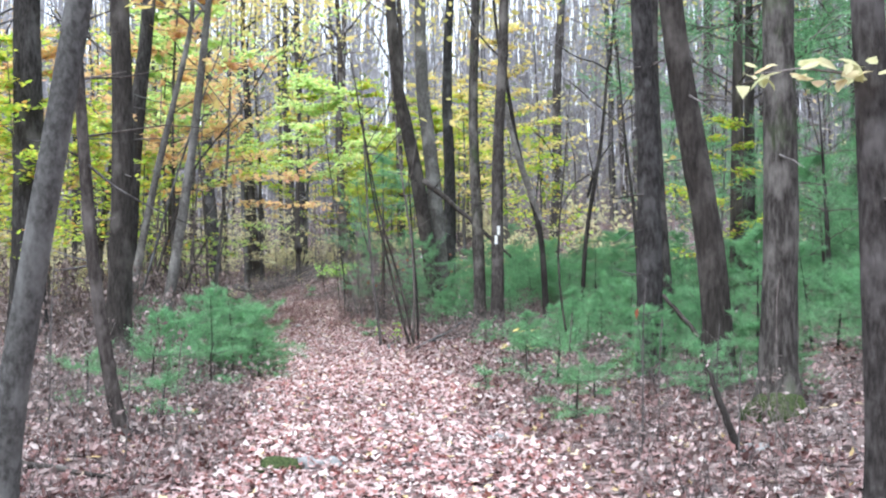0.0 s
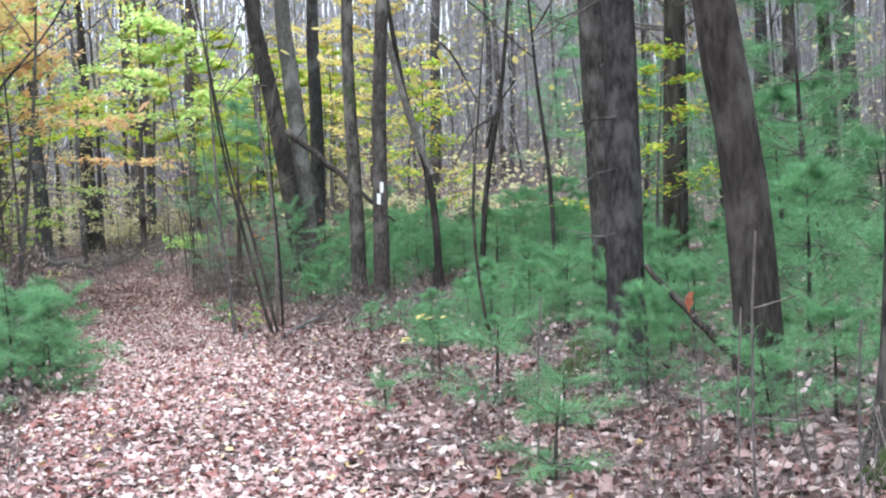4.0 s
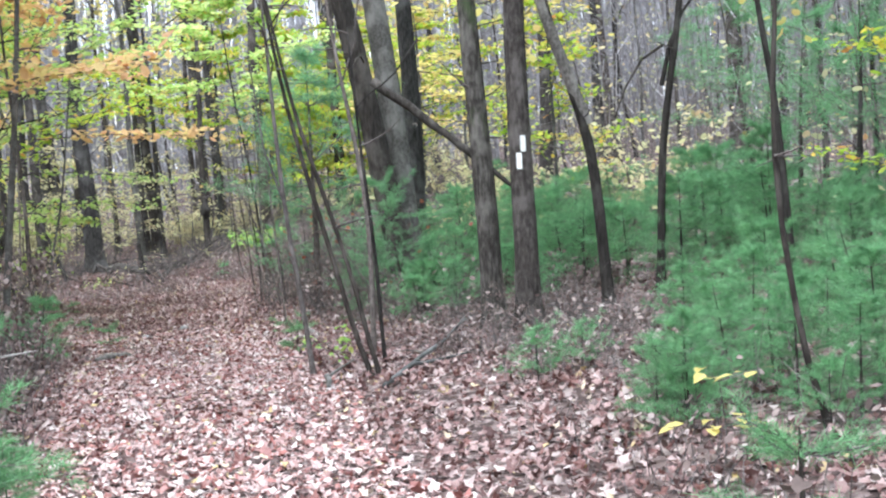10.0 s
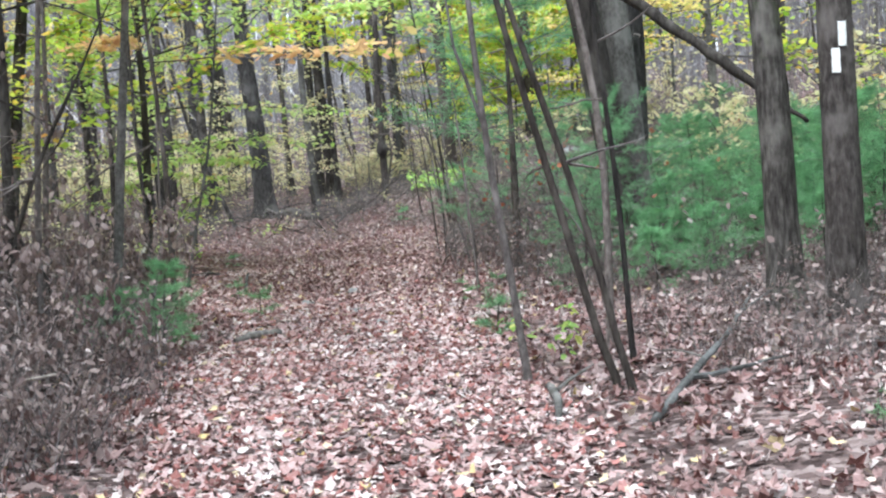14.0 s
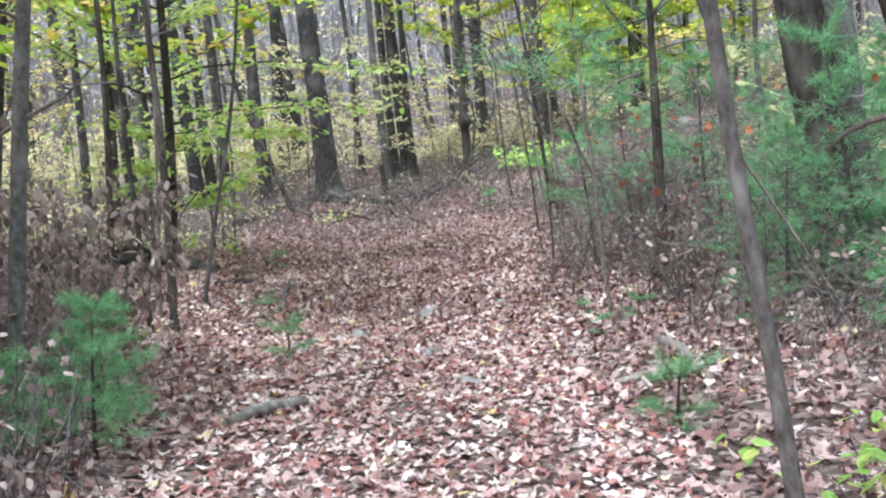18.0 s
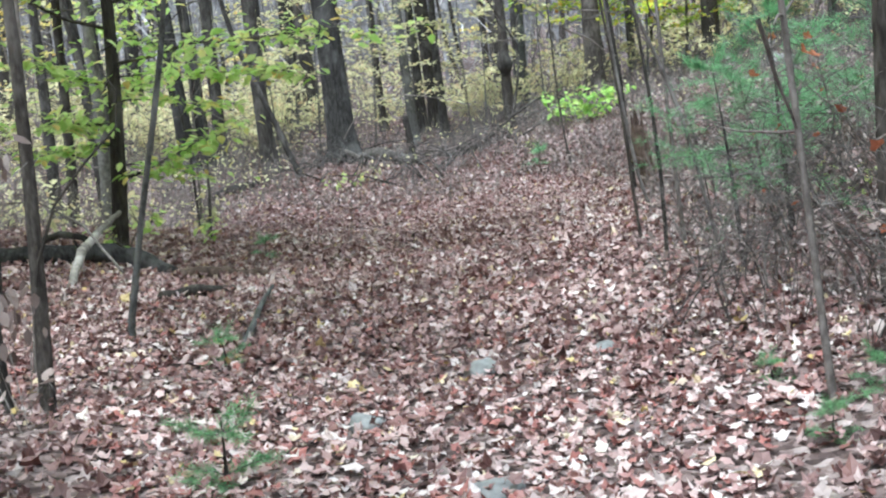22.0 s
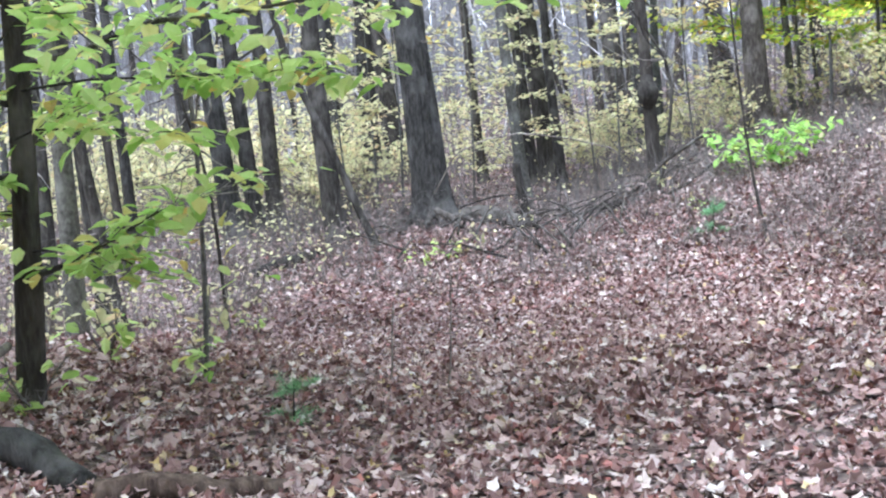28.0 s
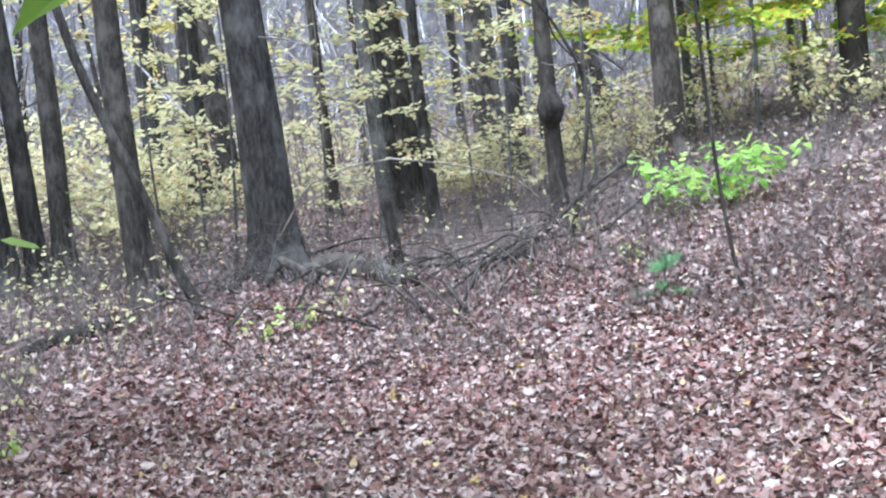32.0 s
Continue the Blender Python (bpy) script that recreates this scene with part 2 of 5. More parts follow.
def land(x, y):
    """Height of the ground: banks beside the trail, a slope up ahead and to the right, wooded hills all round."""
    x, y = np.asarray(x, float), np.asarray(y, float)
    u = x - trail_x(y)
    r, q = np.maximum(u - 1.2, 0), np.maximum(-u - 1.2, 0)
    z = 0.12 * r / (1 + 0.08 * r) + (0.07 + 0.06 * (1 - smooth(y, 32, 37))) * q / (1 + 0.12 * q)
    a = np.maximum(y - 34, 0)
    z += 0.11 * a / (1 + 0.02 * a)
    e = np.maximum(x + 6.2, 0)
    z += smooth(y, 25, 32) * 0.155 * e * (1 + 0.18 * np.minimum(np.maximum(y - 32, 0), 12)) / (1 + 0.34 * e) * (1 - 0.6 * smooth(e, 12, 40))
    z -= 0.36 * smooth(y, 32, 36) * (1 - smooth(y, 36.8, 39.4)) * (1 - smooth(x, -4.8, -2.6))
    z += (1 - smooth(y, 31.5, 35)) * (0.05 * smooth(y, 24, 28) + 0.11 * smooth(-x, 5.0, 7.2) * smooth(y, 26, 29))
    far = np.maximum(np.hypot(x + 2, y - 18) - 38, 0)
    z += 7 * (1 - np.exp(-far / 90)) + 0.02 * far / (1 + far / 400)
    z += 0.025 * np.sin(1.7 * x + 0.6 * y) * np.sin(1.3 * y - 0.5 * x) + 0.012 * np.sin(5.1 * x + 1.1) * np.sin(4.3 * y)
    return z


def z_at(x, y):
    return float(land(x, y))


# ---- mesh helpers ----
def mesh_from(name, verts, faces, mat, smooth_faces=False):
    """A mesh from arrays of vertices and of equal-sided faces."""
    verts, faces = np.asarray(verts, np.float32), np.asarray(faces, np.int32)
    me = bpy.data.meshes.new(name)
    k = faces.shape[1]
    me.vertices.add(len(verts))
    me.vertices.foreach_set("co", verts.ravel())
    me.loops.add(faces.size)
    me.loops.foreach_set("vertex_index", faces.ravel())
    me.polygons.add(len(faces))
    me.polygons.foreach_set("loop_start", np.arange(0, faces.size, k, dtype=np.int32))
    me.polygons.foreach_set("use_smooth", np.full(len(faces), smooth_faces))
    me.update(calc_edges=True)
    me.materials.append(mat)
    return me


def part(name, me, parent, label=""):
    ob = new(name, me)
    ob.parent = parent
    return tagged(ob, label)


def empty(name, x, y, z=None, rz=0.0, scale=1.0):
    ob = new(name)
    ob.location, ob.rotation_euler, ob.scale = (x, y, z_at(x, y) if z is None else z), (0, 0, rz), (scale,) * 3
    return ob


def tube(points, radii, sides=8, rough=0.0, flare=0.0):
    """Rings of a tapered limb along points, closed at its tip."""
    points, radii = np.asarray(points, float), np.asarray(radii, float)
    ahead = np.gradient(points, axis=0)
    ahead /= np.linalg.norm(ahead, axis=1)[:, None] + 1e-9
    side = np.cross(ahead, (0.31, 0.95, 0.05))
    side /= np.linalg.norm(side, axis=1)[:, None] + 1e-9
    other = np.cross(ahead, side)
    ang = np.arange(sides) * 2 * np.pi / sides
    wob = 1 + rough * rng.standard_normal((len(points), sides))
    if flare:
        lobes = 1 + flare * np.exp(-np.linspace(0, 12, len(points)))[:, None] * (0.6 + 0.6 * np.sin(ang * 3 + rng.uniform(0, 6)))
        wob = wob * lobes
    ring = (np.cos(ang)[None, :, None] * side[:, None] + np.sin(ang)[None, :, None] * other[:, None]) * (radii[:, None] * wob)[..., None]
    v = (points[:, None] + ring).reshape(-1, 3)
    i = np.arange((len(points) - 1) * sides)
    j = i // sides * sides + (i + 1) % sides
    return v, np.stack([i, j, j + sides, i + sides], 1)


def joined(pieces):
    vs, fs, base = [], [], 0
    for v, f in pieces:
        vs.append(v)
        fs.append(f + base)
        base += len(v)
    return np.concatenate(vs), np.concatenate(fs)


def leaves(centres, size, flat=0.5, droop=0.25, shape="oval", curl=2.0):
    """One folded leaf at each place, lying within flat radians or so of level."""
    c = np.asarray(centres, float)
    k = len(c)
    if shape == "oval":
        t = np.array([(0, 0, 0), (0.32, 0.3, 0.06), (0.32, -0.3, 0.06), (0.72, 0.24, 0.03), (0.72, -0.24, 0.03), (1.05, 0, -0.1), (0.5, 0, 0)])
        f = np.array([(0, 6, 1), (0, 2, 6), (1, 6, 3), (2, 4, 6), (3, 6, 5), (4, 5, 6)])
    elif shape == "lobed":
        a = np.arange(10) * 2 * np.pi / 10
        r = np.array([0.64, 0.42, 0.55, 0.36, 0.46, 0.3, 0.46, 0.36, 0.55, 0.42])
        rim = np.stack([np.cos(a) * r * 1.1, np.sin(a) * r * 0.85, 0.1 * np.cos(2 * a) + 0.05 * np.cos(5 * a) + 0.05], 1)
        t = np.concatenate([[(0, 0, 0)], rim])
        f = np.array([(0, 1 + i, 1 + (i + 1) % 10) for i in range(10)])
    else:
        t = np.array([(-0.5, 0, 0.05), (-0.22, 0.27, 0.08), (0.22, 0.3, 0.02), (0.52, 0.02, 0.1), (0.2, -0.28, 0.07), (-0.2, -0.25, 0.0)])
        f = np.array([(0, 2, 1), (0, 3, 2), (0, 4, 3), (0, 5, 4)])
    s = np.asarray(size) * rng.uniform(0.65, 1.25, k)
    yaw, p, q = rng.uniform(0, 2 * np.pi, k), rng.normal(droop, flat, k), rng.normal(0, flat, k)
    cy, sy, cp, sp, cq, sq = np.cos(yaw), np.sin(yaw), np.cos(p), np.sin(p), np.cos(q), np.sin(q)
    x, y, z = (t[None, :, i] * s[:, None] for i in range(3))
    z = z * rng.uniform(-0.8, curl, k)[:, None]
    y, z = y * cq[:, None] - z * sq[:, None], y * sq[:, None] + z * cq[:, None]
    x, z = x * cp[:, None] + z * sp[:, None], -x * sp[:, None] + z * cp[:, None]
    x, y = x * cy[:, None] - y * sy[:, None], x * sy[:, None] + y * cy[:, None]
    v = np.stack([x, y, z], -1) + c[:, None]
    faces = (f[None] + (np.arange(k) * len(t))[:, None, None]).reshape(-1, 3)
    return v.reshape(-1, 3), faces


# ---- ground: one sheet out to the horizon ----
def axis(lo, hi, step, reach):
    inner = np.arange(lo, hi + step / 2, step)
    grow = step * 1.25 ** np.arange(1, 60)
    out = np.cumsum(grow)
    out = out[out < reach]
    return np.concatenate([lo - out[::-1], inner, hi + out])


gx, gy = axis(-14, 9, 0.25, 900), axis(-4, 52, 0.25, 900)
mx, my = np.meshgrid(gx, gy)
gv = np.stack([mx, my, land(mx, my)], -1).reshape(-1, 3)
w = len(gx)
gi = (np.arange(len(gy) - 1)[:, None] * w + np.arange(w - 1)[None]).ravel()
ground = new("ground", mesh_from("ground", gv, np.stack([gi, gi + 1, gi + w + 1, gi + w], 1), SOIL, True))
tagged(ground, "forest floor of brown leaf mould with low banks", "ground", kind="structure")


# ---- trees ----
CROWNS = {}


def crown_mesh(key, mat, count, spread, depth, size):
    """A loose high crown of scattered leaf sprays, with gaps; made once for each kind."""
    if key not in CROWNS:
        hub = rng.normal(0, 1, (26, 3)) * (spread * 0.45, spread * 0.45, depth * 0.35)
        c = hub[rng.integers(0, 26, count)] + rng.normal(0, 1, (count, 3)) * (0.55, 0.55, 0.3)
        CROWNS[key] = mesh_from(key, *leaves(c, size, 0.6, 0.25, "plain"), mat)
    return CROWNS[key]


def limb_points(start, way, length, bend, steps=5):
    p, d, out = np.array(start, float), np.array(way, float), []
    d /= np.linalg.norm(d)
    for i in range(steps + 1):
        out.append(p.copy())
        d = d + rng.normal(0, bend, 3)
        d /= np.linalg.norm(d)
        p = p + d * length / steps
    return np.array(out)


def tree(x, y, radius, lx=0.0, ly=0.0, bends=None, height=15.0, mat=None, name="tree", label="", dead=4, crown="gold", flare=0.5, group="", limbs=4):
    """A tall forest tree at (x, y): trunk leaning by lx, ly a metre or bent through places, dead side branches, high limbs and crown."""
    mat = mat or BARK_PINE
    ob = empty(name, x, y)
    if bends:
        last = np.array(bends[-1])
        prev = np.array(bends[-2]) if len(bends) > 1 else np.zeros(3)
        way = (last - prev) / max(0.2, last[2] - prev[2]) * (0.5, 0.5, 1)
        zs = np.linspace(last[2], max(height, last[2] + 0.05), 7)[1:]
        knots = np.array([(0, 0, -0.15), (0, 0, 0), *bends, *[last + way * (z - last[2]) for z in zs]])
        zz = np.concatenate([[-0.15, 0, 0.12, 0.3], np.arange(0.6, min(5, height), 0.35), np.arange(5, height, 1.2), [height]])
        pts = np.stack([np.interp(zz, knots[:, 2], knots[:, i]) for i in range(2)] + [zz], 1)
        for _ in range(2):
            pts[3:-1, :2] = (pts[2:-2, :2] + 2 * pts[3:-1, :2] + pts[4:, :2]) / 4
    else:
        zz = np.concatenate([[-0.15, 0, 0.12, 0.3], np.arange(0.6, min(5, height), 0.45), np.arange(5, height, 1.2), [height]])
        k = np.where(zz > 5, 5 + (zz - 5) * 0.5, zz)
        sway = 0.012 * np.sin(zz * 0.9 + x * 3) * np.minimum(zz, 5)
        pts = np.stack([lx * k + sway, ly * k, zz], 1)
    rad = radius * np.interp(zz, [-0.15, 0, 0.12, 0.3, 0.7, 1.5, height], [1.55, 1.4, 1.25, 1.14, 1.04, 1.0, 0.18])
    sides = 14 if radius > 0.07 else 8
    me = mesh_from("trunk", *tube(pts, rad, sides, 0.03, flare if radius > 0.05 else 0.0), mat, True)
    part("trunk", me, ob)
    for i in range(dead):
        z = rng.uniform(1.3, 5.5) if height > 5 else rng.uniform(0.4, 0.95) * height
        b = pts[np.searchsorted(zz, z) - 1]
        a = rng.uniform(0, 2 * np.pi)
        length = rng.uniform(0.25, 1.0) * (0.6 + 4 * radius) * min(1.0, height / 3)
        lp = limb_points(b, (np.cos(a), np.sin(a), rng.uniform(-0.25, 0.2)), length, 0.12, 4)
        part("dead_branch", mesh_from("dead_branch", *tube(lp, np.linspace(min(0.012, radius * 0.6), 0.003, 5), 5), TWIG), ob, "bare grey twig")
    up = height * 0.6
    for i in range(limbs if radius > 0.06 else min(limbs, 2)):
        b = pts[np.searchsorted(zz, up + i * height * 0.08) - 1]
        a = i * 2.2 + x
        lp = limb_points(b, (np.cos(a), np.sin(a), 0.9), height * 0.22, 0.15, 5)
        part("limb", mesh_from("limb", *tube(lp, np.linspace(radius * 0.35, 0.01, 6), 6), mat), ob)
    if crown:
        kinds = {"gold": (LEAF_GOLD, 300, 2.6, 4.0, 0.17), "green": (NEEDLES, 500, 2.2, 5.0, 0.22), "orange": (LEAF_ORANGE, 300, 2.6, 4.0, 0.17)}
        c = part("crown", crown_mesh("crown_" + crown, *kinds[crown]), ob)
        c.location = tuple(pts[-1] - (0, 0, height * 0.17))
        c.rotation_euler = (0, 0, x * 7 + y)
    return tagged(ob, label or "tall grey-brown forest tree with a bare lower trunk", "tree", group)


def stem(x, y, radius, lx=0.0, ly=0.0, bends=None, height=5.0, mat=None, label=""):
    """A slender young tree, little more than a pole with a few twigs."""
    return tree(x, y, radius, lx, ly, bends, height, mat or TWIG, "sapling", label or "slender bare sapling leaning over the leaf litter", 5 if height > 2 else 2, None, 0.0, limbs=2 if height > 2 else 0)


# Trees beside the first stretch.
tree(-2.37, 6.01, 0.073, 0.168, -0.016, mat=BARK_BEECH, dead=1, label="leaning pale smooth-barked tree beside the trail")
tree(-6.2, 16.9, 0.24, 0.02, 0.005, mat=BARK_OAK, dead=3, label="thick grey oak trunk standing back from the trail")
young_pine = tree(-2.44, 8.62, 0.049, bends=[(-0.21, 0, 1.13), (-0.33, 0, 3.01)], height=9, mat=BARK_PINE, dead=9, label="thin leaning young pine with dead side twigs")
tree(-4.28, 14.92, 0.15, 0.02, 0.005, mat=BARK_DARK, dead=7, crown="green", label="dark straight pine trunk behind the low bushes")
tree(-4.23, 16.92, 0.075, 0.158, 0.009, mat=BARK_BEECH, height=10, label="grey leaning tree among the low bushes")
stubbed = tree(2.11, 12.15, 0.125, 0.0, 0.024, mat=BARK_PINE, dead=7, crown="green", label="straight brown pine trunk with broken branch stubs")
tree(2.93, 15.75, 0.13, -0.028, 0.008, mat=BARK_OAK, dead=3, label="grey trunk behind a brown pine")
tree(2.44, 10.5, 0.125, bends=[(-0.02, 0, 1.15), (-0.33, 0.02, 3.05)], mat=BARK_DARK, dead=3, crown="green", label="dark trunk that leans back above head height")
tree(2.53, 8.95, 0.132, 0.03, 0.0, mat=BARK_MOSSY, dead=2, label="broad furrowed oak trunk with a mossy foot")
roadside = tree(2.08, 5.53, 0.081, -0.036, -0.017, mat=BARK_PINE, dead=2, label="brown trunk close beside the trail")
# Round the blazed tree.
blazed = tree(0.86, 20.67, 0.112, 0.03, 0.034, mat=BARK_PINE, dead=0, crown="green", flare=0.2, label="straight brown trunk with two white painted trail blazes")
tree(0.57, 21.18, 0.105, -0.007, 0.029, mat=BARK_MOSSY, dead=1, label="flaking grey trunk with a mossy foot")
bent = tree(1.84, 21.66, 0.056, bends=[(-0.08, 0.02, 1.80), (-0.23, 0.02, 2.22), (-0.49, 0.04, 3.14)], height=8, mat=BARK_DARK, dead=2, label="bent young tree with a pale upper stem")
tree(-0.19, 25.38, 0.169, -0.162, -0.017, mat=BARK_DARK, dead=1, flare=0.2, label="dark leaning half of a forked pair of trunks")
tree(-0.12, 25.80, 0.185, -0.069, 0.0, mat=BARK_BEECH, dead=1, flare=0.2, label="pale upright half of a forked pair of trunks")
tree(-0.01, 28.02, 0.155, 0.02, 0.027, mat=BARK_OAK, dead=2)
tree(-5.72, 20.05, 0.155, 0.09, 0.029, mat=BARK_OAK, dead=3, label="furrowed oak trunk among brown undergrowth")
tree(-5.09, 18.01, 0.065, 0.206, 0.03, mat=BARK_BEECH, height=9, dead=2)
crooked = tree(2.57, 22.45, 0.045, bends=[(0.13, 0.02, 1.71), (0.43, 0.03, 3.16)], height=8, mat=BARK_DARK, dead=3)
tree(3.40, 20.45, 0.033, bends=[(-0.08, 0.02, 1.98), (-0.19, 0.03, 2.72)], height=6, mat=BARK_DARK, dead=3, crown=None)
# Slender stems that lean over the trail.
stem(-0.65, 19.51, 0.022, bends=[(-0.25, 0.03, 0.94), (-0.44, 0.05, 1.80), (-0.56, 0.07, 2.22)], height=5.5, mat=BARK_DARK)
stem(-0.58, 19.46, 0.02, bends=[(-0.17, 0.03, 0.86), (-0.44, 0.06, 1.82), (-0.57, 0.06, 2.20)], height=6, mat=BARK_DARK)
forked = stem(-1.19, 20.12, 0.023, bends=[(-0.05, 0.05, 0.68), (-0.13, 0.07, 1.10), (-0.19, 0.12, 1.85)], height=5, mat=TWIG, label="slender grey sapling that forks above eye height")
lp = np.array([(-0.17, 0.1, 1.6), (-0.23, 0.11, 1.8), (-0.32, 0.12, 2.1), (-0.4, 0.14, 2.9)])
part("bough", mesh_from("bough", *tube(lp, (0.014, 0.013, 0.01, 0.005), 6), TWIG), forked, "thin upright fork")
stem(-0.53, 20.18, 0.017, bends=[(-0.03, 0.03, 0.4), (-0.01, 0.05, 0.85), (-0.10, 0.10, 1.90)], height=4, mat=BARK_DARK)
stem(1.59, 14.99, 0.014, bends=[(-0.16, 0.04, 0.80), (-0.16, 0.08, 1.63), (-0.09, 0.09, 2.02)], height=3.6, mat=BARK_DARK)
stem(-4.46, 21.70, 0.036, 0.071, 0.086, height=7, mat=BARK_BEECH)
stem(-4.78, 21.08, 0.023, 0.062, 0.039)
stem(-5.5, 25.45, 0.021, bends=[(-0.05, 0.05, 0.5), (-0.06, 0.1, 0.9), (-0.14, 0.12, 1.5), (-0.16, 0.2, 2.1)], height=5, mat=BARK_OAK, label="crooked dark sapling, one of a close pair")
stem(-5.62, 25.9, 0.012, bends=[(0.04, 0.11, 1.17), (0.06, 0.19, 2.08)], height=4)
stem(-6.3, 24.4, 0.03, 0.05, 0.06, height=6)
stem(-5.7, 27.08, 0.018, bends=[(0.06, 0.01, 0.45), (0.21, 0.02, 0.95), (0.43, 0.04, 1.8)], height=5, mat=BARK_BEECH, label="slim grey sapling leaning before the beech")
stem(-8.81, 35.32, 0.016, bends=[(-0.10, 0.11, 1.64), (-0.28, 0.10, 2.10)], height=4, mat=BARK_DARK)
# The stand at the bend.
great_oak = tree(-8.03, 39.8, 0.215, -0.047, 0.016, mat=BARK_OAK, dead=4, flare=1.0, label="largest oak of the stand, with a spreading root foot")
tree(-10.99, 47.74, 0.2, -0.1, 0, mat=BARK_OAK, crown=None)
tree(-9.08, 39.0, 0.12, -0.045, 0.017, mat=BARK_OAK, dead=2)
tree(-10.75, 39.6, 0.135, -0.085, 0.007, mat=BARK_OAK, dead=2, label="straight oak trunk, half of a close pair", crown=None)
tree(-10.58, 39.95, 0.1, -0.07, 0.007, mat=BARK_OAK, dead=1, crown=None)
tree(-10.38, 40.15, 0.105, -0.023, 0.023, mat=BARK_OAK, dead=2, crown=None)
tree(-8.48, 38.75, 0.045, bends=[(-0.42, -0.07, 1.18), (-0.85, -0.15, 2.25)], height=9, mat=BARK_OAK, dead=2, label="slanting young tree propped among the trunks")
tree(-11.45, 45.55, 0.14, -0.016, 0.024, mat=BARK_OAK, crown=None)
tree(-11.07, 46.3, 0.17, 0.002, 0.029, mat=BARK_OAK, crown=None)
tree(-8.68, 45.22, 0.075, -0.045, 0.017, mat=BARK_DARK, height=11)
tree(-7.39, 42.44, 0.086, -0.04, 0.018, mat=BARK_BEECH, height=12)
tree(-7.65, 44.45, 0.095, -0.027, 0.022, mat=BARK_OAK, height=12)
tree(-7.54, 45.51, 0.16, -0.054, 0.015, mat=BARK_DARK)
tree(-7.01, 43.57, 0.075, -0.028, 0.021, mat=BARK_OAK, height=11)
tree(-7.12, 52.85, 0.23, -0.036, 0.019, mat=BARK_OAK)
tree(-6.37, 50.97, 0.16, -0.02, 0.023, mat=BARK_OAK)
burled = tree(-5.31, 40.91, 0.085, 0.0, 0.029, mat=BARK_DARK, height=10, dead=6, label="dark trunk with a swollen burl and crooked twigs")
tree(-3.95, 43.5, 0.165, -0.015, 0.025, mat=BARK_PINE, dead=1)
tree(-5.08, 59.58, 0.2, -0.03, 0.02, mat=BARK_OAK)
tree(-2.37, 58.4, 0.16, -0.03, 0.018, mat=BARK_OAK)
tree(-1.75, 43.4, 0.15, 0.003, 0.03, mat=BARK_DARK, dead=2)
tree(-12.14, 37.41, 0.085, 0.0, 0.04, mat=BARK_OAK, height=12, crown=None)
tree(-10.42, 35.83, 0.07, -0.08, 0.033, mat=BARK_DARK, height=10, crown=None)
tree(-11.26, 37.68, 0.052, -0.06, 0.037, mat=BARK_DARK, height=9, crown=None)
tree(-10.12, 35.6, 0.06, -0.15, 0.034, mat=BARK_OAK, height=10, crown=None)
tree(-11.72, 38.69, 0.068, -0.045, 0.05, mat=BARK_OAK, height=11, crown=None)
tree(-9.87, 33.91, 0.06, 0.032, 0.04, mat=BARK_DARK, height=10, crown=None)
# Thin poles at the bend and in the scrub.
stem(-2.74, 29.2, 0.010, bends=[(-0.05, 0.03, 0.50), (-0.07, 0.06, 1.07), (-0.15, 0.08, 1.45)], height=3.6, mat=BARK_DARK)
stem(-2.70, 30.51, 0.013, bends=[(-0.07, 0.01, 0.28), (-0.16, 0.02, 0.74)], height=2.6)
stem(-2.55, 28.32, 0.012, bends=[(0, 0.12, 0.85), (-0.10, 0.17, 1.48)], height=3.8, mat=BARK_DARK)
stem(-3.94, 37.1, 0.013, bends=[(-0.10, 0.02, 0.61), (-0.14, 0.06, 1.20)], height=3.5, mat=BARK_DARK)
stem(-7.67, 32.76, 0.013, 0.0, 0.08, height=2.6)
stem(-7.04, 31.51, 0.013, bends=[(0.05, 0.10, 1.31), (0.01, 0.12, 1.82)], height=3)
stem(-2.43, 28.54, 0.013, -0.057, 0.072, height=3.2)
stem(-2.20, 27.86, 0.012, bends=[(-0.22, 0.06, 1.13), (-0.57, 0.07, 1.83)], height=3)
stem(-1.90, 25.41, 0.014, -0.075, 0.07, height=2.4)
stem(-0.65, 20.93, 0.026, bends=[(0.05, 0.07, 1.46), (-0.22, 0.15, 3.26)], height=5)
stem(-5.42, 19.47, 0.026, 0.303, 0.075, height=6, mat=BARK_BEECH)
stem(-5.44, 19.99, 0.028, bends=[(1.03, 0.13, 3.07), (1.79, 0.20, 3.77)], height=6, mat=BARK_DARK)
tree(-8.87, 28.72, 0.095, 0.126, 0.023, mat=BARK_OAK, height=11)

def piece(ob, kind):
    """The first part of a thing that bears this name."""
    return next(c for c in ob.children if c.name.split(".")[0] == kind)


# A burl on the dark trunk, and the spreading roots of the great oak.
lp = np.array([(0.0, -0.02, 1.0), (0.0, -0.05, 1.08), (0.01, -0.07, 1.2), (-0.01, -0.05, 1.34), (0.0, -0.02, 1.42)])
part("burl", mesh_from("burl", *tube(lp, (0.06, 0.1, 0.12, 0.11, 0.06), 10, 0.22), BARK_DARK, True), piece(burled, "trunk"), "swollen dark burl")
for way in ((0.9, -0.4), (0.6, -0.8), (1.3, -0.1), (-0.5, -0.7), (-0.9, -0.2), (0.1, -0.9)):
    lp = np.array([(way[0] * k, way[1] * k, 0.2 * (1 - k) ** 2 + 0.02) for k in np.linspace(0.1, 1, 6)]) + rng.normal(0, 0.03, (6, 3))
    part("root", mesh_from("root", *tube(lp, np.linspace(0.06, 0.015, 6), 8, 0.08), BARK_DARK, True), piece(great_oak, "trunk"), "dark surface root")
